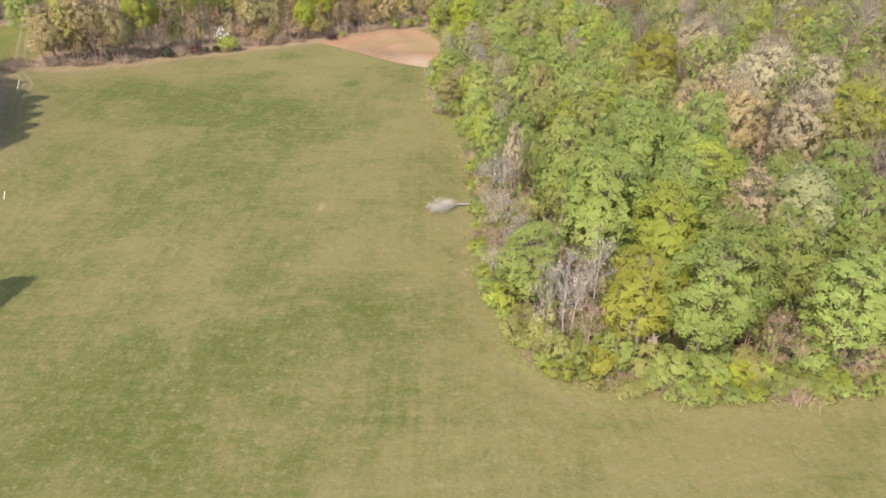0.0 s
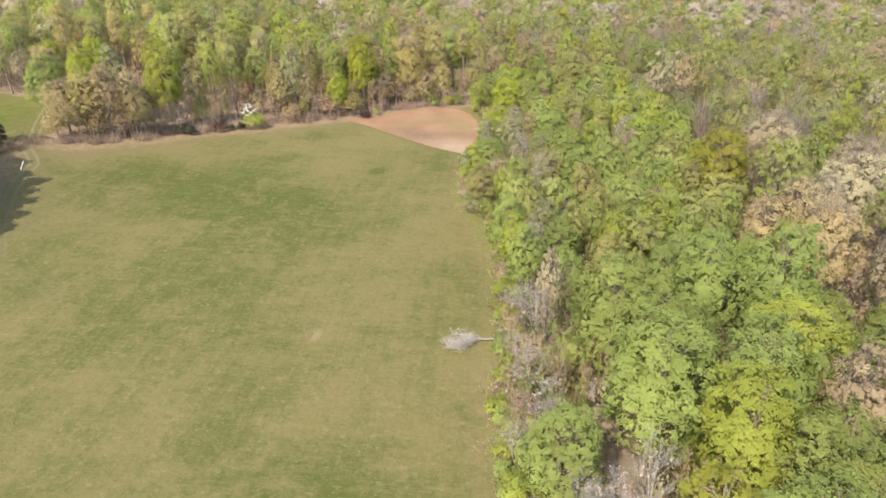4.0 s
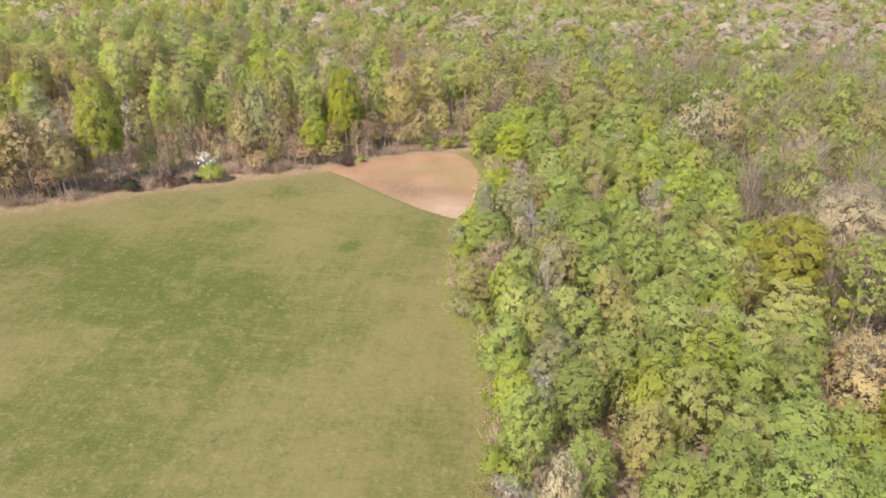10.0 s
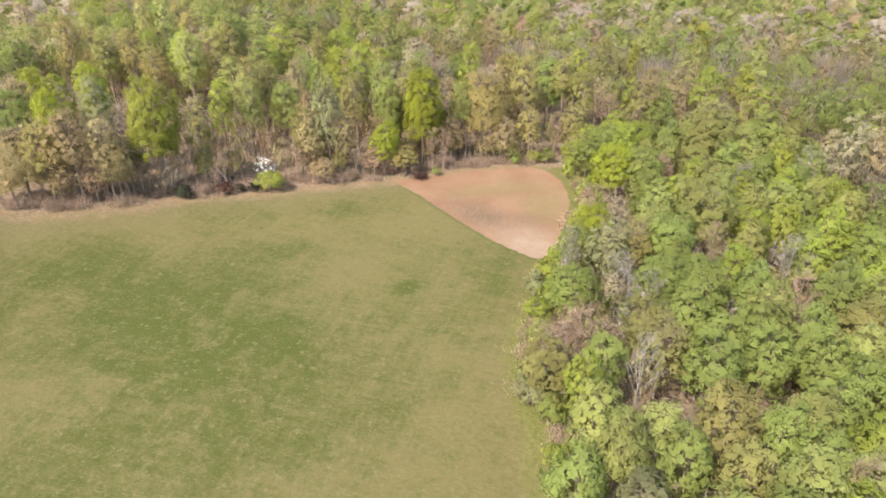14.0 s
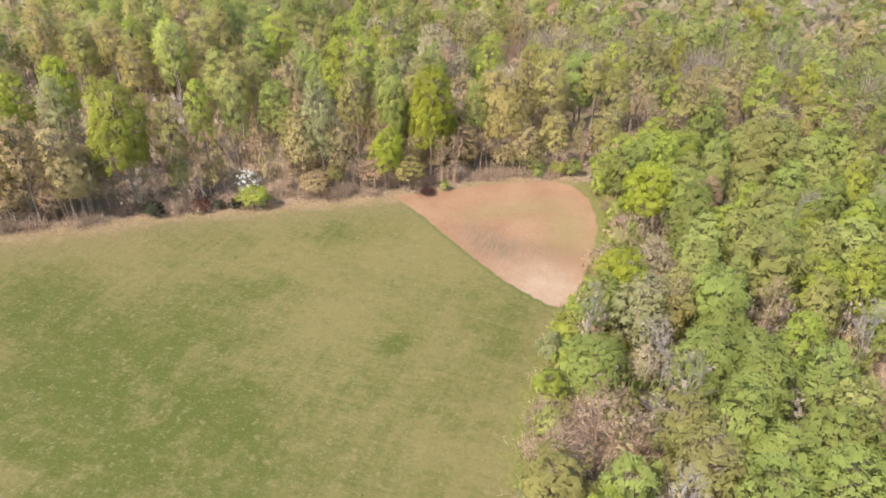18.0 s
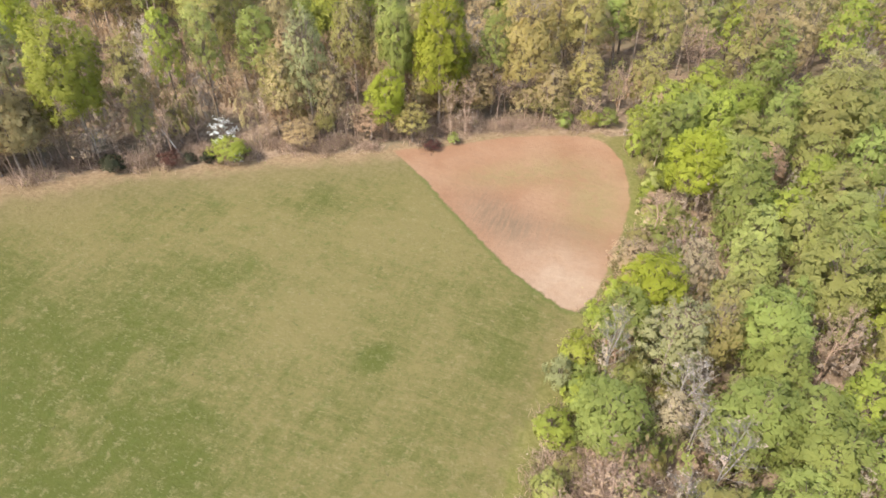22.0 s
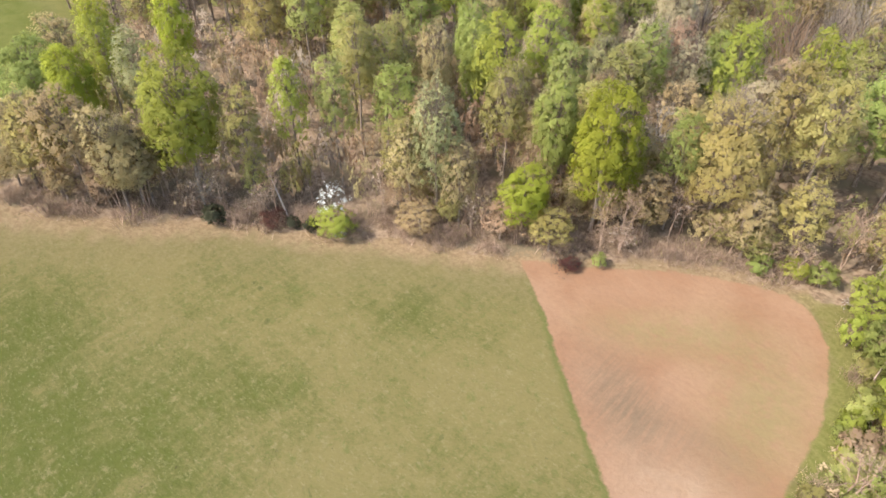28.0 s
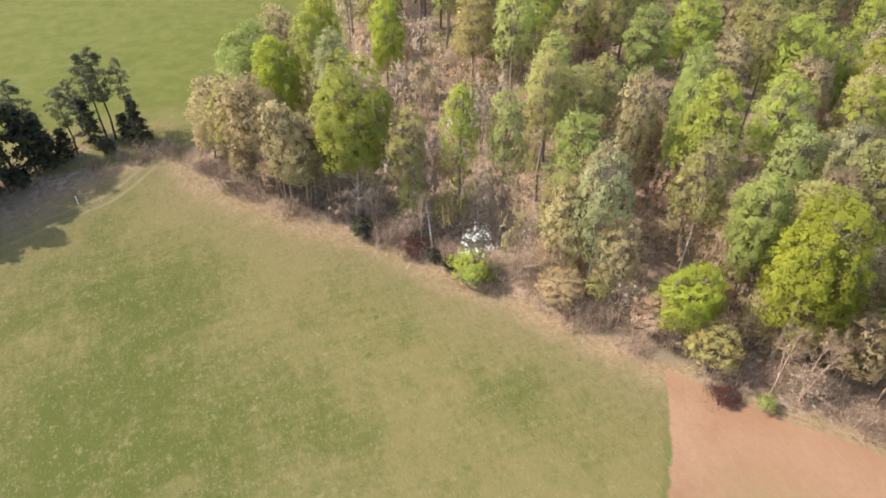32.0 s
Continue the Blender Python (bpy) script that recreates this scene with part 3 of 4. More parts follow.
for i in range(3):
    keep(PINE, "pine", make_pine(110 + i, 13, 2.8, 5.0, 16, 3200, 0.25, 0.17), BARK_DARK, LEAF["dark"])
    keep(LOFTY, "lofty", make_pine(120 + i, 15, 2.5, 6.8, 14, 3200, 0.17, 0.15, True), BARK_DARK, LEAF["needle"])
    keep(CEDAR, "cedar", make_pine(125 + i, 8, 2.0, 0.5, 16, 2600, 0.19, 0.13), BARK_DARK, LEAF["dark"])
for i in range(3):
    keep(BUSH, "bush", make_tree(130 + i, 4.0, 2.0, 0.3, 22, 760, 0.20, 0.72, 0.07, "round", stems=3, sides=4), BARK, LEAF["fresh"])
for i in range(3):
    keep(THICKET, "brush", make_brush(150 + i, 3.5, 2.4, 80, 80, 0.13), TWIGS, LEAF["rust"])
keep(DOG, "dogwood", make_tree(170, 6.0, 2.4, 2.0, 30, 560, 0.085, 0.46, 0.08, "flat", stems=2, sides=4), BARK, LEAF["white"])

WORDS = {
    "green": "mid-green spring leaves", "fresh": "fresh bright green leaves", "lime": "bright lime-green young leaves", "yellow": "mustard yellow young leaves",
    "olive": "olive yellow-green leaves", "soft": "soft light green leaves", "tan": "tan catkins and new leaves", "gold": "golden tan young leaves",
    "pale": "pale cream blossom and buds", "rust": "rusty brown twigs and leaves", "grey": "bare grey twigs", "silver": "silvery green leaves",
    "maroon": "dark maroon leaves and twigs", "dark": "dark evergreen needles", "needle": "thin grey-green needles", "white": "white blossom",
}
FORM = {"big": ("broadleaf_tree", "broad tree with", "tree"), "tall": ("tall_tree", "tall slender tree with", "tree"), "young": ("young_tree", "young tree with", "tree"),
        "airy": ("oak_tree", "open-crowned oak with", "tree"), "oak": ("oak_tree", "spreading oak with", "tree"), "bare": ("bare_tree", "pale bare tree with", "tree"), "pine": ("pine_tree", "tall pine with", "tree"), "lofty": ("pine_tree", "bare-stemmed lofty pine with", "tree"), "cedar": ("cedar_tree", "dense cone-shaped cedar with", "tree"),
        "bush": ("bush", "rounded bush with", "bush"), "brush": ("thicket", "low thicket with", "brush"), "dogwood": ("dogwood_tree", "small dogwood with", "tree")}
TREES = []


def plant(form, colour, x, y, H=None, R=None, where="", turn=None, bark=None, rng=np.random.default_rng(5)):
    store, H0, R0 = SHAPES[form]
    trunk, crown = store[int(rng.integers(0, len(store)))]
    name, words, category = FORM[form]
    H, R = H or H0 * rng.uniform(0.85, 1.15), R or R0 * rng.uniform(0.85, 1.15)
    m = pose(x, y, float(land(np.array(x), np.array(y))) - 0.05, 0, 0, rng.uniform(0, 360) if turn is None else turn) @ Matrix.Diagonal((R / R0, R / R0, H / H0, 1))
    top = tagged(new(name), f"{words} {WORDS[colour]}{where}", category, {"tree": "trees of the wood", "bush": "bushes along the wood", "brush": "brush along the wood"}[category])
    top.matrix_world = m
    for part_name, me, mat in (("trunk", trunk, bark), ("crown", crown, LEAF[colour])):
        if me is None:
            continue
        ob = new(part_name, me)
        ob.parent = top
        if mat is not None:
            ob.material_slots[0].link = "OBJECT"
            ob.material_slots[0].material = mat
    if form not in ("bush", "brush"):
        TREES.append((x, y, R))
    return top

# ---------------------------------------------------------------- trees that stand out, wood by wood: form, colour, x, y, height, crown radius
SOUTH_TREES = [
    ("big", "green", 28.8, 56.8, 18, 5.6), ("big", "green", 33.5, 60.5, 18, 5.0), ("big", "yellow", 22.3, 59.5, 15, 5.0), ("bare", "grey", 14, 60.5, 14.5, 3.4), ("bare", "grey", 18.5, 65, 15, 3.2),
    ("bare", "rust", 38, 58, 9, 4.0), ("big", "green", 45, 57, 18, 5.4), ("big", "green", 10.8, 69, 13, 4.8), ("bare", "grey", 8.2, 83, 10, 3.6), ("bare", "rust", 7.5, 78, 7, 3),
    ("bare", "grey", 9.5, 95, 12, 3.6), ("big", "green", 20.5, 75, 20, 6.2), ("big", "green", 31, 76, 20, 5.4), ("big", "green", 40, 96, 22, 5.8), ("big", "green", 18.5, 89, 19, 5.2),
    ("airy", "rust", 39.5, 74, 19, 4.2)]
SOUTH_TREES_2 = [
    ("big", "silver", 46, 73, 20, 4.8), ("oak", "tan", 53, 112, 19, 6.0), ("oak", "pale", 61, 104, 20, 5.6), ("big", "yellow", 69, 104, 20, 6), ("big", "green", 41.5, 66, 17, 4.8),
    ("big", "green", 55, 74, 18, 5), ("big", "green", 22.5, 83, 19, 5.4), ("airy", "pale", 11.5, 98.5, 15, 2.3), ("big", "yellow", 48, 147, 20, 6.0), ("oak", "pale", 62, 160, 20, 6.6),
    ("airy", "tan", 52, 120, 19, 5), ("oak", "pale", 67, 133, 20, 7.0), ("big", "fresh", 37, 83, 19, 5.8), ("big", "green", 34, 66, 18, 5)]
EAST_OAKS = [
    ("oak", "pale", 76, 128, 19, 6.2), ("oak", "olive", 81, 121, 19, 6), ("airy", "tan", 52, 122, 18, 4.6), ("airy", "pale", 58, 125, 18, 4.4), ("oak", "pale", 73, 145, 19, 6), ("airy", "pale", 66, 113, 19, 4.4),
    ("airy", "tan", 47, 119, 16, 4.0), ("big", "yellow", 49.5, 114.5, 15, 3.6), ("bare", "grey", 34.5, 177, 14, 4.2), ("bare", "grey", 13, 160.5, 12, 3.6), ("bare", "rust", 5.5, 157.5, 8, 3.4),
    ("bare", "grey", 12.3, 67.5, 11, 3.0), ("bare", "rust", 16.5, 58.5, 9, 3.0)]
SOUTH_BARE = [
    ("bush", "green", 19.5, 57.2, 5, 2.6), ("bush", "olive", 23, 56, 4.5, 2.4), ("bush", "green", 26, 55, 5, 2.6), ("bush", "green", 30.5, 55.6, 4.5, 2.6), ("bush", "olive", 34.5, 56, 4, 2.4), ("bush", "green", 15.5, 58.2, 3, 2.0),
    ("bush", "soft", 12.5, 61.5, 3, 2.0), ("bush", "green", 42, 57, 5, 2.6), ("bush", "olive", 10, 65, 3, 2.0), ("bush", "green", 17, 62.5, 3.5, 2.2),
    ("bush", "green", 11, 73, 3.5, 2.0), ("bush", "olive", 13, 77.5, 3.5, 2.2), ("bush", "green", 12, 82, 3.0, 2.0), ("bush", "soft", 13.5, 72, 4.0, 2.0), ("bush", "green", 12.5, 92, 3.5, 2.2), ("bush", "olive", 9.5, 87, 2.5, 1.8),
    ("bare", "grey", 6.6, 74.5, 6, 2.6), ("bare", "rust", 7.2, 80.5, 6.5, 2.8), ("bare", "tan", 6.4, 85.5, 5.5, 2.6), ("bare", "grey", 6.8, 91, 7, 2.8), ("bare", "grey", 10.5, 79, 9, 3.0),
    ("bare", "tan", 11.5, 85, 9, 3.0), ("bare", "rust", 6.2, 97, 5.5, 2.6), ("bare", "grey", 6.4, 104, 6, 2.4), ("bare", "tan", 40.5, 56.5, 7, 3.0), ("bare", "grey", 15.5, 62.5, 11, 2.8),
    ("bare", "grey", 9.5, 74, 10, 3.2), ("bare", "tan", 8.6, 88, 9, 3.2), ("bare", "grey", 8.4, 100, 9, 2.8), ("bare", "rust", 36, 60, 9, 3.2), ("bare", "grey", 12.5, 63, 12, 2.8),
    ("bush", "yellow", 17.5, 55.5, 4.5, 2.0), ("bush", "lime", 32.5, 55, 3.5, 2.2), ("bush", "lime", 30, 54.2, 2.5, 1.6), ("bush", "green", 24, 55, 3.5, 2.0), ("bush", "green", 38, 54.5, 3, 1.8), ("bush", "fresh", 44, 54.5, 3, 1.8)]
EAST_TREES = [
    ("big", "lime", 6.3, 208, 15, 4.8), ("airy", "pale", 7.9, 185.5, 12, 2.8), ("airy", "rust", 0.9, 188.5, 7, 3.4), ("big", "lime", 3.8, 179.2, 13, 3.9), ("airy", "silver", 6.9, 171.8, 13.5, 4.0), ("bare", "grey", 9, 168.5, 11, 3.4),
    ("big", "green", 2.6, 161, 11, 4.0), ("big", "green", 12.1, 208, 15, 4.4), ("airy", "gold", 11.2, 175, 13, 3.4), ("big", "green", 16.4, 177, 14, 4.2), ("bare", "rust", 3.2, 199, 9, 4.4), ("bare", "rust", 6.5, 194.5, 8, 3.6),
    ("bare", "grey", 10.5, 164.5, 10, 3.2), ("airy", "pale", 8.4, 165, 8, 2.4), ("big", "green", 15, 164.5, 13, 4.2), ("big", "soft", 23, 187, 16, 5.2), ("big", "olive", 26, 231, 18, 6.4), ("bare", "rust", 3, 251, 15, 6),
    ("bare", "rust", 4.2, 154.5, 8, 4.0), ("bare", "rust", 0.6, 151, 6.5, 3.4), ("bare", "tan", 7.6, 152.5, 8, 3.6), ("bare", "rust", 2.5, 147, 6, 3.2), ("bare", "grey", 10.5, 156, 9, 3.6), ("bush", "green", -0.6, 166, 4, 2.2)]
NORTH_TREES = [
    ("airy", "tan", -92, 170.5, 19, 4.8), ("airy", "gold", -96.5, 168.2, 17, 4.0), ("airy", "tan", -87.5, 173.6, 17, 3.8), ("oak", "tan", -100.3, 166.5, 15, 5.4), ("big", "fresh", -82.5, 182.5, 24, 6.0), ("tall", "silver", -97, 184, 21, 3.8), ("big", "lime", -100.7, 176, 20, 3.8),
    ("big", "green", -108.5, 173.5, 18, 5.2), ("airy", "silver", -55.3, 204, 23, 3.8), ("airy", "tan", -58.5, 201.8, 16, 3.2), ("airy", "tan", -52.2, 205.4, 15, 3.0), ("airy", "tan", -69, 218.5, 23, 3.2), ("big", "lime", -38, 218.3, 23, 5.4), ("big", "lime", -44, 209.6, 13, 3.8),
    ("oak", "gold", -26, 230, 22, 7.4), ("big", "green", -46.4, 219.5, 21, 3.9), ("tall", "fresh", -75.2, 195, 23, 3.0), ("tall", "soft", -71.5, 200, 23, 3.2), ("big", "lime", -109.2, 196.6, 19, 3.5),
    ("big", "lime", -114.4, 186.6, 18, 3.6), ("oak", "tan", -88, 176, 14, 4.6)]
NORTH_TREES_2 = [
    ("tall", "olive", -76.5, 188, 20, 3.2), ("oak", "pale", -62, 238, 20, 4.6), ("oak", "silver", -51.4, 239.5, 20, 4.2), ("oak", "pale", -50.4, 252, 20, 4.4), ("oak", "tan", -46, 230.5, 19, 3.8), ("oak", "tan", -67.8, 249.4, 20, 4.4),
    ("oak", "tan", -63, 257, 20, 4.6), ("oak", "pale", -57, 275, 20, 5.0), ("airy", "pale", -73, 272, 20, 5.0), ("big", "green", -75, 234, 21, 3.8), ("big", "green", -66.8, 226.2, 21, 3.6), ("airy", "olive", -54.5, 218.4, 21, 4.0),
    ("bare", "grey", -37.3, 234, 15, 3.6), ("bare", "rust", -33, 238, 14, 3.6), ("big", "green", -39.3, 256, 20, 3.6), ("big", "yellow", -68.6, 265, 20, 4.6), ("big", "green", -80, 257, 20, 4.2), ("big", "fresh", -73, 259, 20, 4.2),
    ("big", "green", -13.5, 258, 21, 6), ("tall", "green", -30.5, 226, 20, 3.4), ("airy", "tan", -87, 177, 13, 4.2), ("bare", "grey", -80, 181.5, 7, 3.0), ("tall", "olive", -60, 202, 17, 3.2), ("airy", "tan", -32, 222.5, 11, 3.6),
    ("airy", "gold", -14.5, 232, 13, 4.0), ("bush", "green", -9.5, 229.5, 3.5, 2.0), ("bush", "fresh", -12.5, 228.6, 3.0, 1.8), ("airy", "tan", -19.5, 227.5, 11, 3.8), ("bare", "rust", -8.5, 234, 11, 4.0), ("airy", "olive", -4, 236, 14, 4.0),
    ("bush", "green", -16.5, 226.6, 2.6, 1.8), ("airy", "tan", -79, 243, 20, 4.4), ("tall", "soft", -84, 214, 22, 4), ("airy", "tan", -62, 209, 18, 3.6)]
EAST_WOOD_1 = [
    ("young", "soft", 7.3, 133.1, 13, 3.3), ("young", "green", 6.3, 123.9, 13, 3.2), ("young", "silver", 12.1, 121.5, 13, 3.7), ("airy", "olive", 14.6, 148.1, 13, 4.4), ("young", "green", 20.2, 146.3, 13, 3.8), ("young", "green", 26.9, 150, 13, 3.7),
    ("young", "green", 20.1, 166.6, 13, 4), ("young", "fresh", 29.9, 186.8, 13, 3.7), ("young", "green", 40.1, 171.3, 13, 4), ("young", "soft", 45, 167.9, 13, 4.1), ("young", "green", 53.1, 194.3, 13, 4), ("young", "green", 26.1, 135.3, 13, 3.2),
    ("young", "olive", 21.9, 129.1, 13, 3), ("young", "green", 29.8, 132.8, 13, 3.1), ("young", "fresh", 36, 138, 13, 3.2), ("airy", "olive", 42.8, 145.5, 13, 3)]
EAST_WOOD_2 = [
    ("young", "fresh", 22.8, 117.5, 13, 3.3), ("young", "fresh", 28.7, 120.4, 13, 3.2), ("young", "green", 34.9, 120.7, 13, 2.9), ("young", "soft", 38.7, 129.6, 13, 3.3), ("bare", "tan", 32, 130.2, 13, 3.1), ("airy", "olive", 40.5, 124.3, 13, 2.9),
    ("young", "olive", 16.6, 119.5, 13, 2.5), ("young", "fresh", 6.9, 114.9, 13, 3), ("young", "green", 16.5, 129.5, 13, 3), ("young", "soft", 14.1, 132.2, 13, 3), ("young", "green", 33.8, 151.5, 13, 3.4), ("bare", "rust", 33.7, 165.6, 13, 3.7),
    ("young", "green", 32.3, 142.1, 13, 3.1), ("young", "soft", 40.6, 149, 13, 3.4), ("young", "green", 36.6, 146.3, 13, 3.2), ("young", "green", 17.1, 172.2, 13, 3.4)]
EAST_WOOD_3 = [
    ("young", "green", 20.6, 161.3, 14, 3.8), ("young", "olive", 12.6, 153.1, 13, 3), ("young", "fresh", 26, 172.3, 13, 3.3), ("young", "green", 27.8, 166.4, 13, 3.3), ("young", "soft", 29.3, 160.7, 13, 3.2), ("young", "olive", 25.5, 208.4, 13, 4.6),
    ("young", "green", 39.4, 240.5, 16, 6.2), ("young", "soft", 37.6, 201.6, 13, 4.8), ("young", "green", 7.4, 142.8, 13, 2.9), ("young", "fresh", 5.7, 138, 13, 2.5), ("young", "soft", 15, 193.8, 13, 3.5), ("airy", "olive", 29.3, 245.2, 16, 6),
    ("young", "fresh", 11.3, 231.2, 13, 4.6), ("young", "soft", 20.6, 197.6, 13, 3.7), ("young", "soft", 26.3, 202.7, 13, 3.8), ("young", "green", 18.1, 180.7, 13, 2.8)]
EAST_WOOD_4 = [
    ("bare", "rust", 23.2, 178.9, 13, 2.9), ("young", "fresh", 5.4, 236.6, 13, 4.4), ("young", "fresh", -0.1, 232, 10, 4), ("young", "fresh", -2.9, 225.3, 8, 3.3), ("young", "green", 21.5, 151.5, 13, 4.1), ("young", "green", 24.6, 123.6, 13, 3.8),
    ("young", "soft", 29.4, 138.2, 13, 3.8), ("young", "fresh", 32.2, 126.2, 13, 4), ("young", "green", 19.4, 122.1, 13, 3.4), ("bare", "grey", 10.1, 113.9, 13, 2.9), ("young", "olive", 46.1, 138.4, 13, 4.9), ("airy", "tan", 48.7, 125.8, 13, 3.6),
    ("bare", "grey", 36.6, 101.3, 13, 3.3), ("young", "green", 37.6, 112.1, 13, 4.2), ("young", "green", 42.4, 111.5, 13, 3.8), ("big", "yellow", 45.2, 106.7, 14, 3.9)]
EAST_WOOD_5 = [
    ("young", "soft", 31.1, 110.7, 13, 3.4), ("young", "olive", 21, 108.8, 13, 3)]
for group in (SOUTH_TREES, SOUTH_TREES_2, EAST_OAKS, SOUTH_BARE, EAST_TREES, EAST_WOOD_1, EAST_WOOD_2, EAST_WOOD_3, EAST_WOOD_4, EAST_WOOD_5, NORTH_TREES, NORTH_TREES_2):
    for form, colour, x, y, H, R in group:
        plant(form, colour, x, y, H, R, bark=TWIGS if form == "bare" and colour in ("rust", "tan") else None)
plant("dogwood", "white", -65.4, 193.4, 6.8, 2.8)
plant("brush", "maroon", -36.2, 209.6, 2.0, 2.2, " on the soil's edge", bark=BARK_DARK)
plant("bush", "maroon", -35.6, 209.4, 1.3, 1.5, " on the soil's edge", bark=BARK_DARK)
plant("bush", "green", -32.8, 212.4, 2.0, 1.1, " on the soil's edge")
plant("bush", "dark", -77.5, 181.2, 2.6, 1.8, " at the meadow's edge")
plant("bush", "dark", -66.8, 190, 1.8, 1.2, " at the meadow's edge")
plant("bush", "fresh", -63.4, 191.9, 4.2, 2.9, " at the meadow's edge")
plant("dogwood", "white", -61.8, 191.2, 2.6, 1.0)
plant("brush", "maroon", -72.6, 187.2, 3.2, 3.0, " at the meadow's edge", bark=BARK_DARK)
plant("bush", "maroon", -71.8, 187.0, 2.2, 2.0, " at the meadow's edge", bark=BARK_DARK)
plant("bush", "dark", -69.2, 188.6, 1.6, 1.1, " at the meadow's edge")
plant("bush", "silver", -3.6, 168.0, 4.2, 1.7, " at the meadow's edge")
plant("bush", "silver", -0.2, 142.3, 4.6, 2.1, " at the meadow's edge")
plant("dogwood", "white", -5.5, 226.5, 2.4, 0.7)
# mostly unseen; the back row is added to thicken the shadow on the grass
for x, y, H in ((-109, 131.5, 15), (-106, 126, 15), (-103, 121, 14), (-97.5, 115.5, 14), (-99.5, 128, 16), (-97, 124, 14), (-95, 119, 15), (-92, 114.5, 14), (-90, 110, 13), (-99, 119, 15),
                (-102.5, 131.5, 14), (-64, 61.5, 14), (-66, 57, 12), (-65.8, 60.2, 14.5), (-63.6, 59.4, 12)):
    plant("pine", "dark", x, y, H, H * 0.27, " beside the lane")
for x, y, H, R in ((-112, 150.9, 15, 2.7), (-113.2, 149.4, 14, 2.4), (-110, 145.1, 11, 2.2), (-113.3, 153.9, 12.5, 1.7), (-115.4, 146, 9.5, 1.8), (-107.1, 136.4, 14.5, 3.4), (-110.4, 139.2, 13, 2.8)):
    plant("lofty", "needle", x, y, H, R, " beside the lane")
for x, y, H, R in ((-109.4, 154.5, 7.6, 1.9), (-112.6, 147.3, 7.6, 2.2), (-106.9, 139.1, 11.5, 2.9), (-107.6, 141.4, 9, 2.4), (-104.2, 135.2, 11, 3.0), (-111.2, 152.6, 4.5, 1.6), (-109.6, 143.8, 5, 1.7)):
    plant("cedar", "dark", x, y, H, R, " beside the lane")
# the tall ones are out of view, added to deepen the pines' shadow
for x, y, H in ((-101.5, 128.5, 9), (-99, 124.5, 8), (-96.5, 120.5, 9), (-94, 116, 8), (-91.5, 112, 8), (-103.5, 131, 8), (-64.5, 60.5, 7), (-66.5, 58.5, 7), (-104.5, 137.5, 3), (-108.6, 149.4, 2.5), (-110.2, 141.6, 3)):
    plant("bush", "dark", x, y, H, H * 0.5, " under the pines, deepening their shadow")
for x, y, H in ((-106.4, 157.4, 2.6), (-105.4, 155.0, 2.2), (-104.6, 158.8, 3.4), (-107.2, 151.2, 1.6), (-106.2, 147.2, 1.6), (-107.8, 154.4, 2.4)):
    plant("brush", "grey", x, y, H, 1.9, " beside the lane")

# ---------------------------------------------------------------- the rest of the woods
def free(x, y, gap, others):
    return all((x - a) ** 2 + (y - b) ** 2 > (gap * 0.5 + 0.72 * r) ** 2 for a, b, r in others)


def fill(rng, box, spacing, count_max, mixture, margin, where):
    """Scatter trees of a mixture over a stretch of the wood."""
    x0, y0, x1, y1 = box
    made = 0
    pts = [(x, y) for x in np.arange(x0, x1, spacing) for y in np.arange(y0, y1, spacing)]
    rng.shuffle(pts)
    names, weights = [m[0] for m in mixture], np.array([m[1] for m in mixture], float)
    for x, y in pts:
        x, y = x + rng.uniform(-0.42, 0.42) * spacing, y + rng.uniform(-0.42, 0.42) * spacing
        d = float(signed(np.array([x]), np.array([y]), WOODS)[0])
        if d > -margin or not free(x, y, spacing, TREES) or (x < 7 and 146 < y < 159) or (x < 9 and 187 < y < 205):
            continue
        form, colour = names[rng.choice(len(names), p=weights / weights.sum())]
        plant(form, colour, float(x), float(y), rng=rng)
        made += 1
        if made >= count_max:
            break


# brush and bushes along the edges
def line_of(edge, rng, spacing, depth):
    for (ax, ay), (bx, by) in zip(edge, edge[1:]):
        L = math.hypot(bx - ax, by - ay)
        for k in np.arange(0, L, spacing):
            f = (k + rng.uniform(0, spacing)) / L
            nx, ny = -(by - ay) / L, (bx - ax) / L
            d = -rng.uniform(*depth)
            yield ax + (bx - ax) * f + nx * d, ay + (by - ay) * f + ny * d


rng = np.random.default_rng(21)
YOUNG_WOOD = [(("young", "green"), 5.5), (("young", "soft"), 3.5), (("young", "fresh"), 3), (("young", "olive"), 1.5), (("bare", "grey"), 0.45), (("bare", "tan"), 0.35), (("young", "rust"), 0.15), (("young", "silver"), 0.5)]
NORTH_WOOD = [(("tall", "soft"), 2.0), (("tall", "fresh"), 2.6), (("tall", "green"), 1.0), (("tall", "olive"), 3.0), (("airy", "tan"), 3.2), (("tall", "gold"), 1.4), (("airy", "pale"), 0.9), (("bare", "rust"), 1.8), (("airy", "rust"), 0.8), (("bare", "grey"), 1.2)]
OLD_WOOD = [(("big", "green"), 3), (("big", "soft"), 2), (("airy", "tan"), 2.4), (("young", "green"), 2), (("airy", "olive"), 1.0), (("bare", "grey"), 0.7)]
fill(rng, (4, 53, 62, 100), 5.6, 75, [(("big", "green"), 3), (("young", "green"), 4), (("big", "fresh"), 1), (("young", "olive"), 1), (("bare", "grey"), 0.6)], 1.5, "")
fill(rng, (-4, 98, 50, 240), 4.3, 260, YOUNG_WOOD, 0.8, "")
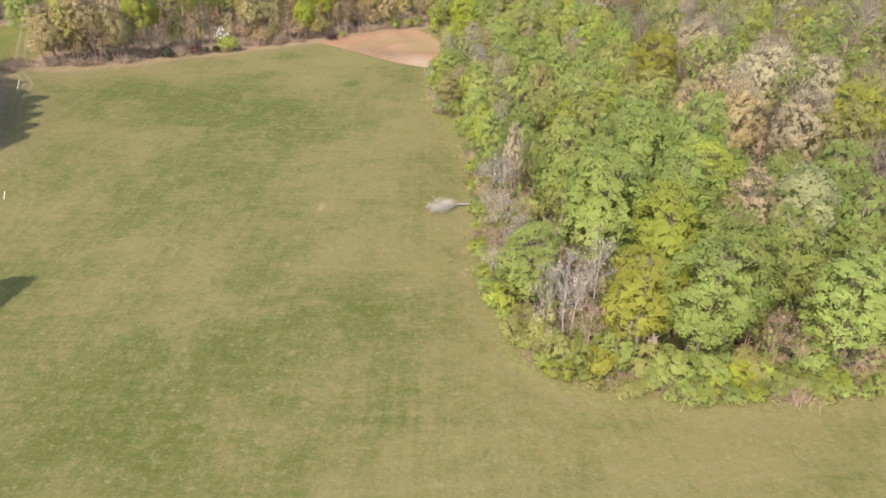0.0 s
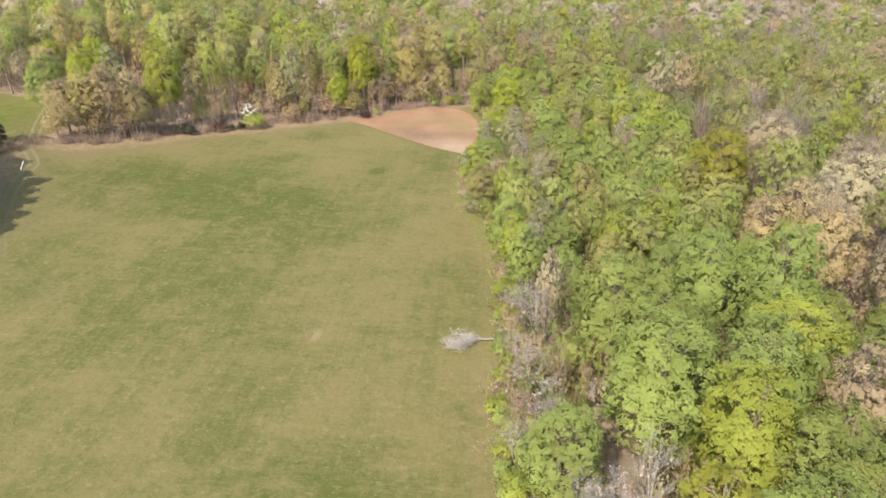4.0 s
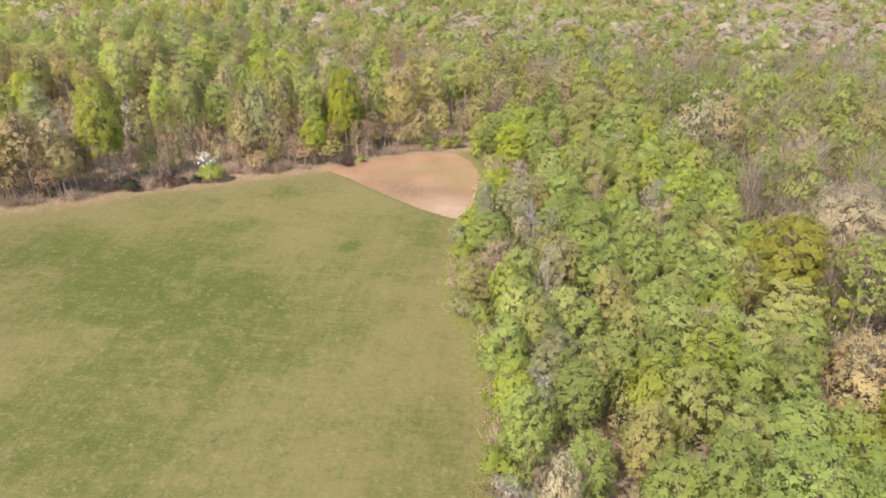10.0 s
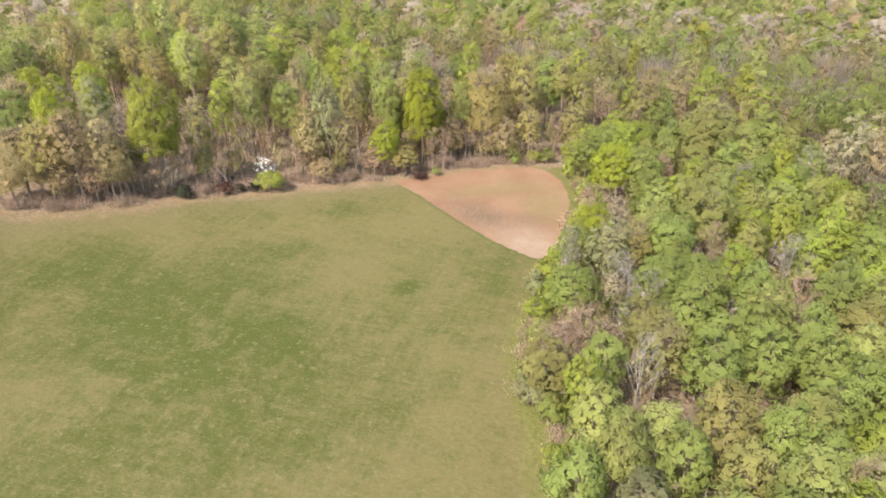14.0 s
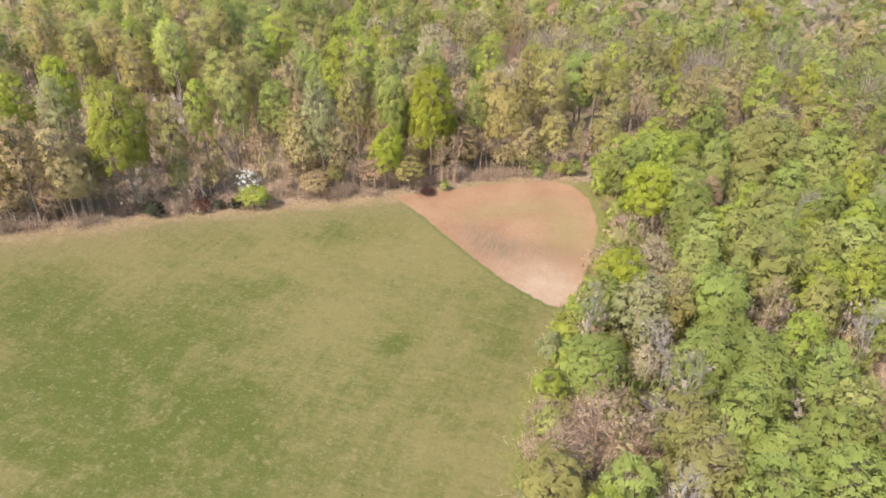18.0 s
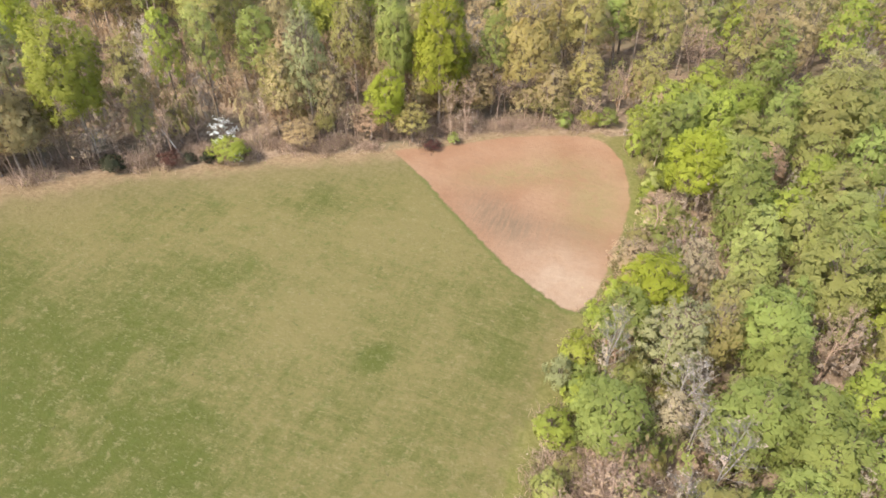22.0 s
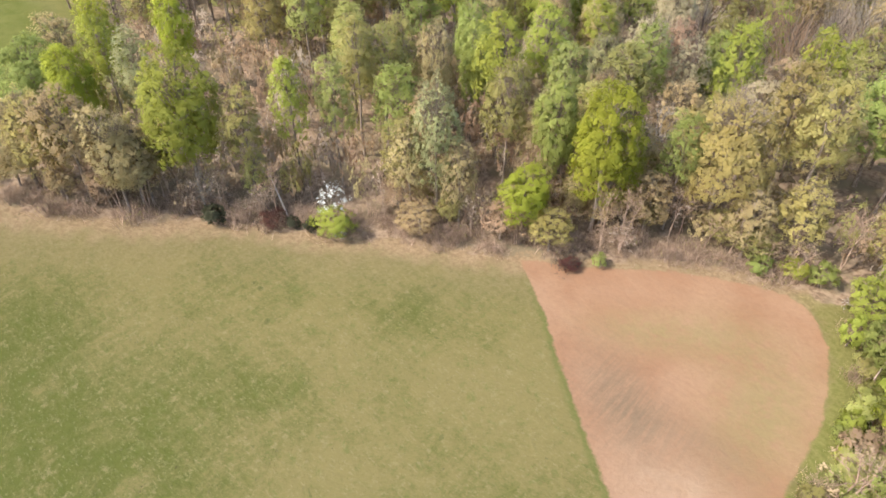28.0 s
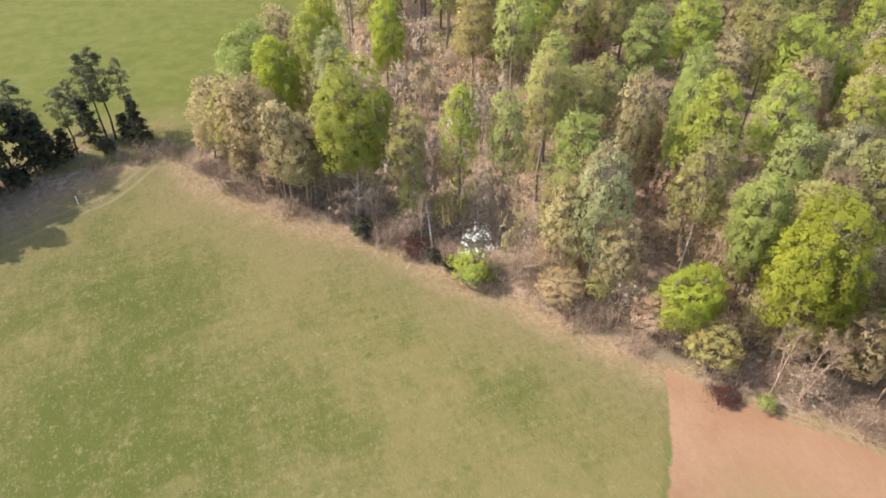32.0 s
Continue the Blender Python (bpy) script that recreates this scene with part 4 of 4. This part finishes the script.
for x, y in line_of(NORTH_EDGE[:14], rng, 2.1, (0.6, 8.0)):
    if math.hypot(x + 64.5, y - 192.5) < 5.5:
        continue
    if rng.uniform() < 0.36:
        plant("airy", str(rng.choice(["tan", "olive", "rust", "tan", "gold"])), x, y, rng.uniform(5, 11), rng.uniform(2.0, 3.4), rng=rng)
    else:
        plant("bare", str(rng.choice(["rust", "tan", "grey"])), x, y, rng.uniform(5, 12), rng.uniform(1.8, 3.2), bark=TWIGS, rng=rng)
fill(rng, (-125, 160, 0, 262), 4.9, 250, NORTH_WOOD, 1.6, "")


for x, y in line_of(NORTH_EDGE[:14], rng, 1.5, (0.0, 4.5)):
    colour = rng.choice(["rust", "tan", "rust", "olive"])
    plant("brush", str(colour), x, y, rng.uniform(1.2, 3.4), rng.uniform(1.5, 2.6), " at the meadow's edge", rng=rng)
for x, y in line_of(EAST_EDGE[:9], rng, 1.9, (-0.4, 2.2)):
    plant("bush", str(rng.choice(["fresh", "green", "olive", "green"])), x, y, rng.uniform(0.8, 2.2), rng.uniform(0.8, 1.7), " at the meadow's edge", rng=rng)
for x, y in line_of(EAST_EDGE, rng, 1.35, (0.0, 3.6)):
    k = rng.uniform()
    if k < 0.58:
        plant("brush", str(rng.choice(["tan", "rust", "olive", "grey"])), x, y, rng.uniform(1.2, 3.4), rng.uniform(1.3, 2.4), " at the meadow's edge", rng=rng)
    else:
        plant("bush", str(rng.choice(["fresh", "green", "olive", "soft", "green"])), x, y, rng.uniform(1.4, 4.5), rng.uniform(1.0, 2.2), " at the meadow's edge", rng=rng)


for x, y in zip(rng.uniform(0.5, 10, 26), rng.uniform(145, 159, 26)):
    if signed(np.array([x]), np.array([y]), WOODS)[0] < 0:
        plant("brush", str(rng.choice(["rust", "tan", "olive"])), float(x), float(y), rng.uniform(2.2, 4.2), rng.uniform(1.8, 2.8), " at the meadow's edge", rng=rng)
for x, y in zip(rng.uniform(0.5, 8, 40), rng.uniform(158, 206, 40)):
    if signed(np.array([x]), np.array([y]), WOODS)[0] < -0.6:
        plant("bush" if rng.uniform() < 0.6 else "brush", str(rng.choice(["green", "olive", "soft", "rust", "fresh"])), float(x), float(y), rng.uniform(2.0, 4.5), rng.uniform(1.6, 2.6), " at the meadow's edge", rng=rng)
for x, y in zip(rng.uniform(7, 15, 22), rng.uniform(68, 100, 22)):
    plant("bush" if rng.uniform() < 0.5 else "brush", str(rng.choice(["green", "olive", "soft"])), float(x), float(y), rng.uniform(2.0, 4.0), rng.uniform(1.6, 2.4), " at the meadow's edge", rng=rng)


# woods farther off, joined by colour
def scatter_mesh(name, label, template, spots, mat):
    v, q, *soft = template
    turn = np.array([s[3] for s in spots])
    c, s = np.cos(turn), np.sin(turn)
    w = np.array([k[4] for k in spots])[:, None]
    h = np.array([k[5] for k in spots])[:, None]
    x = (v[None, :, 0] * c[:, None] - v[None, :, 1] * s[:, None]) * w + np.array([k[0] for k in spots])[:, None]
    y = (v[None, :, 0] * s[:, None] + v[None, :, 1] * c[:, None]) * w + np.array([k[1] for k in spots])[:, None]
    z = v[None, :, 2] * h + np.array([k[2] for k in spots])[:, None]
    V = np.stack([x, y, z], 2).reshape(-1, 3)
    Q = (q[None] + (np.arange(len(spots)) * len(v))[:, None, None]).reshape(-1, 4)
    normals = None
    if soft:
        a = soft[0]
        normals = np.stack([a[None, :, 0] * c[:, None] - a[None, :, 1] * s[:, None], a[None, :, 0] * s[:, None] + a[None, :, 1] * c[:, None],
                            np.repeat(a[None, :, 2], len(spots), 0)], 2).reshape(-1, 3)
    me = mesh_of(name, V, Q, mat, normals=normals)
    tone = np.random.default_rng(len(spots)).uniform(size=len(spots))
    me.attributes.new("tone", "FLOAT", "POINT").data.foreach_set("value", np.repeat(tone, len(v)).astype(np.float32))
    tagged(new(name, me), label, "woods", kind="stuff")


def woods(rng, where, spacing, box, shares, leaves, size, trunks):
    spots = {k: [] for k, _ in shares}
    names, weights = [k for k, _ in shares], np.array([w for _, w in shares], float)
    x0, y0, x1, y1 = box
    gx, gy = [a.ravel() for a in np.meshgrid(np.arange(x0, x1, spacing), np.arange(y0, y1, spacing))]
    gx, gy = gx + rng.uniform(-0.45, 0.45, gx.shape) * spacing, gy + rng.uniform(-0.45, 0.45, gx.shape) * spacing
    ok = (signed(gx, gy, WOODS) < -2) & where(gx, gy) & (np.hypot(gx - 35, (gy - 520) / 1.6) > 8) & (np.hypot(gx - 4, (gy - 491) / 1.6) > 6)
    for x, y in zip(gx[ok], gy[ok]):
        if trunks and not free(x, y, 4.0, TREES):
            continue
        # kinds keep company: drift the mixture over the plan
        drift = np.array([1.0 + 2.2 * noise.noise(Vector((x * 0.016, y * 0.016, 7.3 * i))) for i in range(len(names))])
        w = np.clip(weights * drift, 0.02, None)
        w[names.index("grey")] *= 0.5 + min(max((x + 20) / 70, 0), 2)      # the wood grows barer to the east
        k = names[rng.choice(len(names), p=w / w.sum())]
        s = rng.uniform(0.75, 1.3)
        spots[k].append((x, y, float(land(x, y)) - 0.1, rng.uniform(0, 6.28), s * rng.uniform(0.85, 1.15), s * rng.uniform(0.85, 1.1)))
    stems = []
    for i, k in enumerate(names):
        for turn, shape in enumerate(("round", "tall", "cone") if trunks else ("round",)):
            some = spots[k][turn::3] if trunks else spots[k]
            if not some:
                continue
            r2 = np.random.default_rng(300 + 10 * i + turn)
            low = 3.0 + 1.5 * turn
            if trunks and k in ("grey", "rust"):
                at = np.c_[r2.normal(0, 1.1, (190, 2)), r2.uniform(4.0, 12.0, 190)]
                way = np.c_[at[:, :2] * 0.35 + r2.normal(0, 0.3, (190, 2)), np.ones(190)]
                template = twig_blades(r2, at, way, r2.uniform(2.5, 5.5, 190), 0.07)
            else:
                c = crown_spots(r2, 17, 3.9, low, 46 if trunks else 16, shape)
                template = crown_leaves(r2, c, 17, 3.9, low, leaves, size, 1.15 if trunks else 1.8)
            scatter_mesh("far_woods", f"distant woods of trees with {WORDS[k]}", template, some, FAR[k])
        stems += spots[k]
    if trunks:
        r2 = np.random.default_rng(400)
        c = crown_spots(r2, 17, 4.3, 5.0, 7, "round")
        limbs = [tube([[0, 0, 0], [0.1, 0.1, 8], [0, 0.2, 15]], [0.24, 0.17, 0.05], 4)]
        for p in c:
            limbs.append(tube([[0.1, 0.1, p[2] - 4], p], [0.09, 0.03], 3))
        scatter_mesh("far_woods_trunks", "grey-brown trunks and limbs of the distant woods", merge(limbs), stems, BARK)


MIX = [("green", 2.6), ("fresh", 0.9), ("soft", 3.4), ("olive", 1.8), ("tan", 1.6), ("pale", 0.9), ("grey", 3.0), ("yellow", 0.25), ("rust", 0.7)]
woods(rng, lambda x, y: (x < 190) & (y < 330) & (x > -190) & (x < 0.7 * y + 32) & (((x > 48) & (y < 262)) | (y > 240) & (x > 0) | (y > 262) | (x < -125)), 6.3, (-190, 53, 190, 330), MIX, 480, 0.34, True)
woods(rng, lambda x, y: ((y >= 330) | (x >= 190) | (x <= -190) | (x >= 0.7 * y + 32)) & (x > 48 - 400 * (y > 262)), 8.2, (-360, 60, 440, 600), MIX, 90, 0.95, False)
woods(rng, lambda x, y: y >= 596, 11.0, (-260, 596, 520, 880), MIX, 34, 1.8, False)


def undergrowth(rng, box, spacing, k, share, tall=1.0, inset=4.5):
    gx, gy = [a.ravel() for a in np.meshgrid(np.arange(box[0], box[2], spacing), np.arange(box[1], box[3], spacing))]
    gx, gy = gx + rng.uniform(-0.5, 0.5, gx.shape) * spacing, gy + rng.uniform(-0.5, 0.5, gx.shape) * spacing
    ok = (signed(gx, gy, WOODS) < -inset) & (rng.uniform(size=gx.shape) < share)
    spots = [(x, y, float(land(x, y)), rng.uniform(0, 6.28), rng.uniform(0.7, 1.5), rng.uniform(0.5, 1.6) * tall) for x, y in zip(gx[ok], gy[ok])]
    r2 = np.random.default_rng(int(spacing * 100))
    c = crown_spots(r2, 3.4, 1.7, 0.2, 8, "round")
    scatter_mesh("undergrowth", f"undergrowth of the wood with {WORDS[k]}", crown_leaves(r2, c, 3.4, 1.7, 0.2, 90, 0.20, 0.8), spots, FAR[k])


for k, share in (("soft", 0.24), ("tan", 0.22), ("green", 0.22), ("grey", 0.24)):
    undergrowth(rng, (-4, 52, 62, 240), 2.9, k, share, 1.8, 3.2)
for k, share in (("tan", 0.14), ("rust", 0.30), ("grey", 0.14), ("olive", 0.08)):
    undergrowth(rng, (-125, 160, 0, 240), 3.0, k, share, 2.2)

# ---------------------------------------------------------------- fallen tree on the meadow
def fallen_tree():
    rng = np.random.default_rng(77)
    z = float(land(0, 96))
    top = tagged(new("fallen_tree"), "fallen dead tree with bleached twigs on the grass", "fallen tree")
    top.matrix_world = pose(4.1, 97.8, z, 0, 0, 199) @ Matrix.Diagonal((1.1, 1.15, 1, 1))
    pieces = [tube([[0, 0, 0.2], [1.2, 0.06, 0.3], [3.0, -0.25, 0.45], [5.0, -0.1, 0.5]], [0.13, 0.11, 0.07, 0.03], 6)]
    ends = []
    for i in range(16):
        root = np.array([rng.uniform(0.9, 4.4), rng.uniform(-0.15, 0.05), 0.38])
        a = rng.uniform(0.12, 0.55) * (1 if i % 3 else -1)
        e = root + np.array([math.cos(a), math.sin(a), 0]) * rng.uniform(2.0, 3.6) + [0, 0, rng.uniform(-0.25, 0.7)]
        pieces.append(tube([root, (root + e) / 2 + rng.normal(0, 0.1, 3), e], [0.06, 0.045, 0.015], 5))
        ends += [(root + e) / 2, e, root * 0.3 + e * 0.7]
    ends = np.array(ends)
    ob = new("trunk", mesh_of("fallen_trunk", *merge(pieces), BARK_PALE, True))
    ob.parent = top
    n = 2000
    start = ends[rng.integers(0, len(ends), n)] + rng.normal(0, 0.3, (n, 3))
    start[:, 2] = np.abs(start[:, 2]) + 0.05
    way = rng.normal(0, 0.9, (n, 3)) + [0.7, 0.0, 0.1]
    way[:, 2] = np.abs(way[:, 2]) * 0.6
    ob = new("crown", mesh_of("fallen_twigs", *twig_blades(rng, start, way, rng.uniform(0.3, 0.8, n), 0.014), BLEACHED))
    ob.parent = top


fallen_tree()


def pole(x, y, lean, turn):
    m = mesh_of("pole", *tube([[0, 0, -0.2], [0, 0, 1.0], [0, 0, 2.2], [0, 0, 2.22]], [0.055, 0.055, 0.055, 0.005], 10), WHITE_POLE, True)
    ob = tagged(new("marker_pole", m), "white plastic marker pole leaning in the grass", "pole", "marker poles")
    ob.matrix_world = pose(x, y, float(land(x, y)), lean, 0, turn)


pole(-98.3, 144.6, 28, 100)
pole(-73.5, 95.2, 38, 60)


# dead trunk that leans out of the north wood
def leaning_trunk():
    rng = np.random.default_rng(91)
    z = float(land(-71.5, 189.4))
    pieces = [tube([[0, 0, 0], [-2.0, 0.4, 2.2], [-4.2, 0.9, 4.2], [-6.2, 1.5, 5.8]], [0.16, 0.13, 0.10, 0.04], 6)]
    for f, dx, dy, dz in ((0.5, -0.6, -1.2, 1.0), (0.62, -0.3, 1.3, 0.9), (0.75, -1.3, -0.8, 1.2), (0.85, -0.8, 1.0, 0.8)):
        r = np.array([-6.2 * f, 1.4 * f, 5.9 * f])
        pieces.append(tube([r, r + np.array([dx, dy, dz]) * 0.6, r + np.array([dx, dy, dz]) * 1.3], [0.06, 0.04, 0.01], 4))
    ob = tagged(new("dead_trunk", mesh_of("dead_trunk", *merge(pieces), BARK_PALE, True)), "pale dead trunk leaning out of the wood", "trunk")
    ob.matrix_world = pose(-71.5, 189.4, z)


leaning_trunk()


# ---------------------------------------------------------------- houses in a clearing far off
ROOF = Nodes("white_metal_roof").finish((0.60, 0.60, 0.58), 0.45, 0.4)
SIDING = Nodes("cream_siding").finish((0.55, 0.53, 0.47), 0.7, 0.3)
PANE = Nodes("window_glass").finish((0.03, 0.035, 0.04), 0.08, 0.6)
DOOR = Nodes("brown_door").finish((0.12, 0.07, 0.045), 0.6, 0.3)


def box(x0, y0, z0, x1, y1, z1):
    v = np.array([(x, y, z) for x in (x0, x1) for y in (y0, y1) for z in (z0, z1)], float)
    return v, np.array([(0, 1, 3, 2), (4, 6, 7, 5), (0, 4, 5, 1), (2, 3, 7, 6), (0, 2, 6, 4), (1, 5, 7, 3)])


def house(x, y, turn, L, W, words):
    top = tagged(new("house"), words, "house", "houses in the clearing")
    top.matrix_world = pose(x, y, float(land(np.array(x), np.array(y))), 0, 0, turn)

    def part(name, arrays, mat, parent=None):
        ob = new(name, mesh_of(name, *arrays, mat))
        ob.parent = parent or top
        return ob
    h, a, b = 3.0, L / 2, W / 2
    part("wall", box(-a, -b, -0.3, a, b, h), SIDING)
    ridge, eave = h + W * 0.32, h - 0.1
    v = np.array([(sx * (a + 0.4), sy * (b + 0.4), eave + dz) for sx in (-1, 1) for sy in (-1, 1) for dz in (0, 0.15)] + [(sx * (a + 0.4), 0, ridge + dz) for sx in (-1, 1) for dz in (0, 0.15)])
    q = np.array([(1, 5, 11, 9), (3, 9, 11, 7), (0, 8, 10, 4), (2, 6, 10, 8), (0, 4, 5, 1), (2, 3, 7, 6), (0, 1, 9, 8), (2, 8, 9, 3), (4, 10, 11, 5), (6, 7, 11, 10)])
    part("roof", (v, q), ROOF)
    leaf = part("door", box(-0.5, -b - 0.05, 0, 0.5, -b + 0.02, 2.1), DOOR)
    part("handle", box(0.32, -b - 0.10, 0.98, 0.42, -b - 0.04, 1.06), PANE, leaf)
    for k in (-0.68, -0.36, 0.36, 0.68):
        frame_part = part("window", box(k * a - 0.65, -b - 0.05, 0.8, k * a + 0.65, -b + 0.02, 2.2), WHITE_POLE)
        part("pane", box(k * a - 0.55, -b - 0.07, 0.9, k * a + 0.55, -b - 0.03, 2.1), PANE, frame_part)


house(35, 526, 12, 9, 6, "small house with a white metal roof in a clearing")
house(4, 496, -8, 6, 5, "cream shed with a white metal roof in a clearing")


# ---------------------------------------------------------------- tufts of grass on the meadow
def tufts(rng, count, tall, colours, name, words):
    x, y = rng.uniform(-108, 48, count), rng.uniform(36, 212, count)
    ok = (np.minimum(signed(x, y, WOODS), signed(x, y, PINE_STRIP)) > 0.6) & (signed(x, y, SOIL) > 0.3)
    x, y = x[ok], y[ok]
    n = len(x)
    at = np.repeat(np.c_[x, y, land(x, y)], 4, 0) + np.c_[rng.normal(0, 0.12, (n * 4, 2)), np.zeros(n * 4)]
    a = rng.uniform(0, 6.28, n * 4)
    side = np.c_[np.cos(a), np.sin(a), np.zeros(n * 4)] * rng.uniform(0.08, 0.16, (n * 4, 1))
    tip = at + np.c_[rng.normal(0, 0.12, (n * 4, 2)), rng.uniform(0.5, 1.2, n * 4) * tall]
    v = np.stack([at - side, at + side, tip], 1).reshape(-1, 3)
    f = np.arange(n * 4)[:, None] * 3 + [0, 1, 2, 2]
    tagged(new(name, mesh_of(name, v, f, leaf_material(name, *colours, clear=0.3))), words, "grass", kind="stuff")


tufts(rng, 500, 0.06, ((0.088, 0.094, 0.025), (0.120, 0.120, 0.038)), "grass_tufts", "green tufts of grass on the mown meadow")
tufts(rng, 1000, 0.07, ((0.080, 0.074, 0.028), (0.105, 0.092, 0.040)), "dry_tufts", "straw-coloured tufts on the mown meadow")
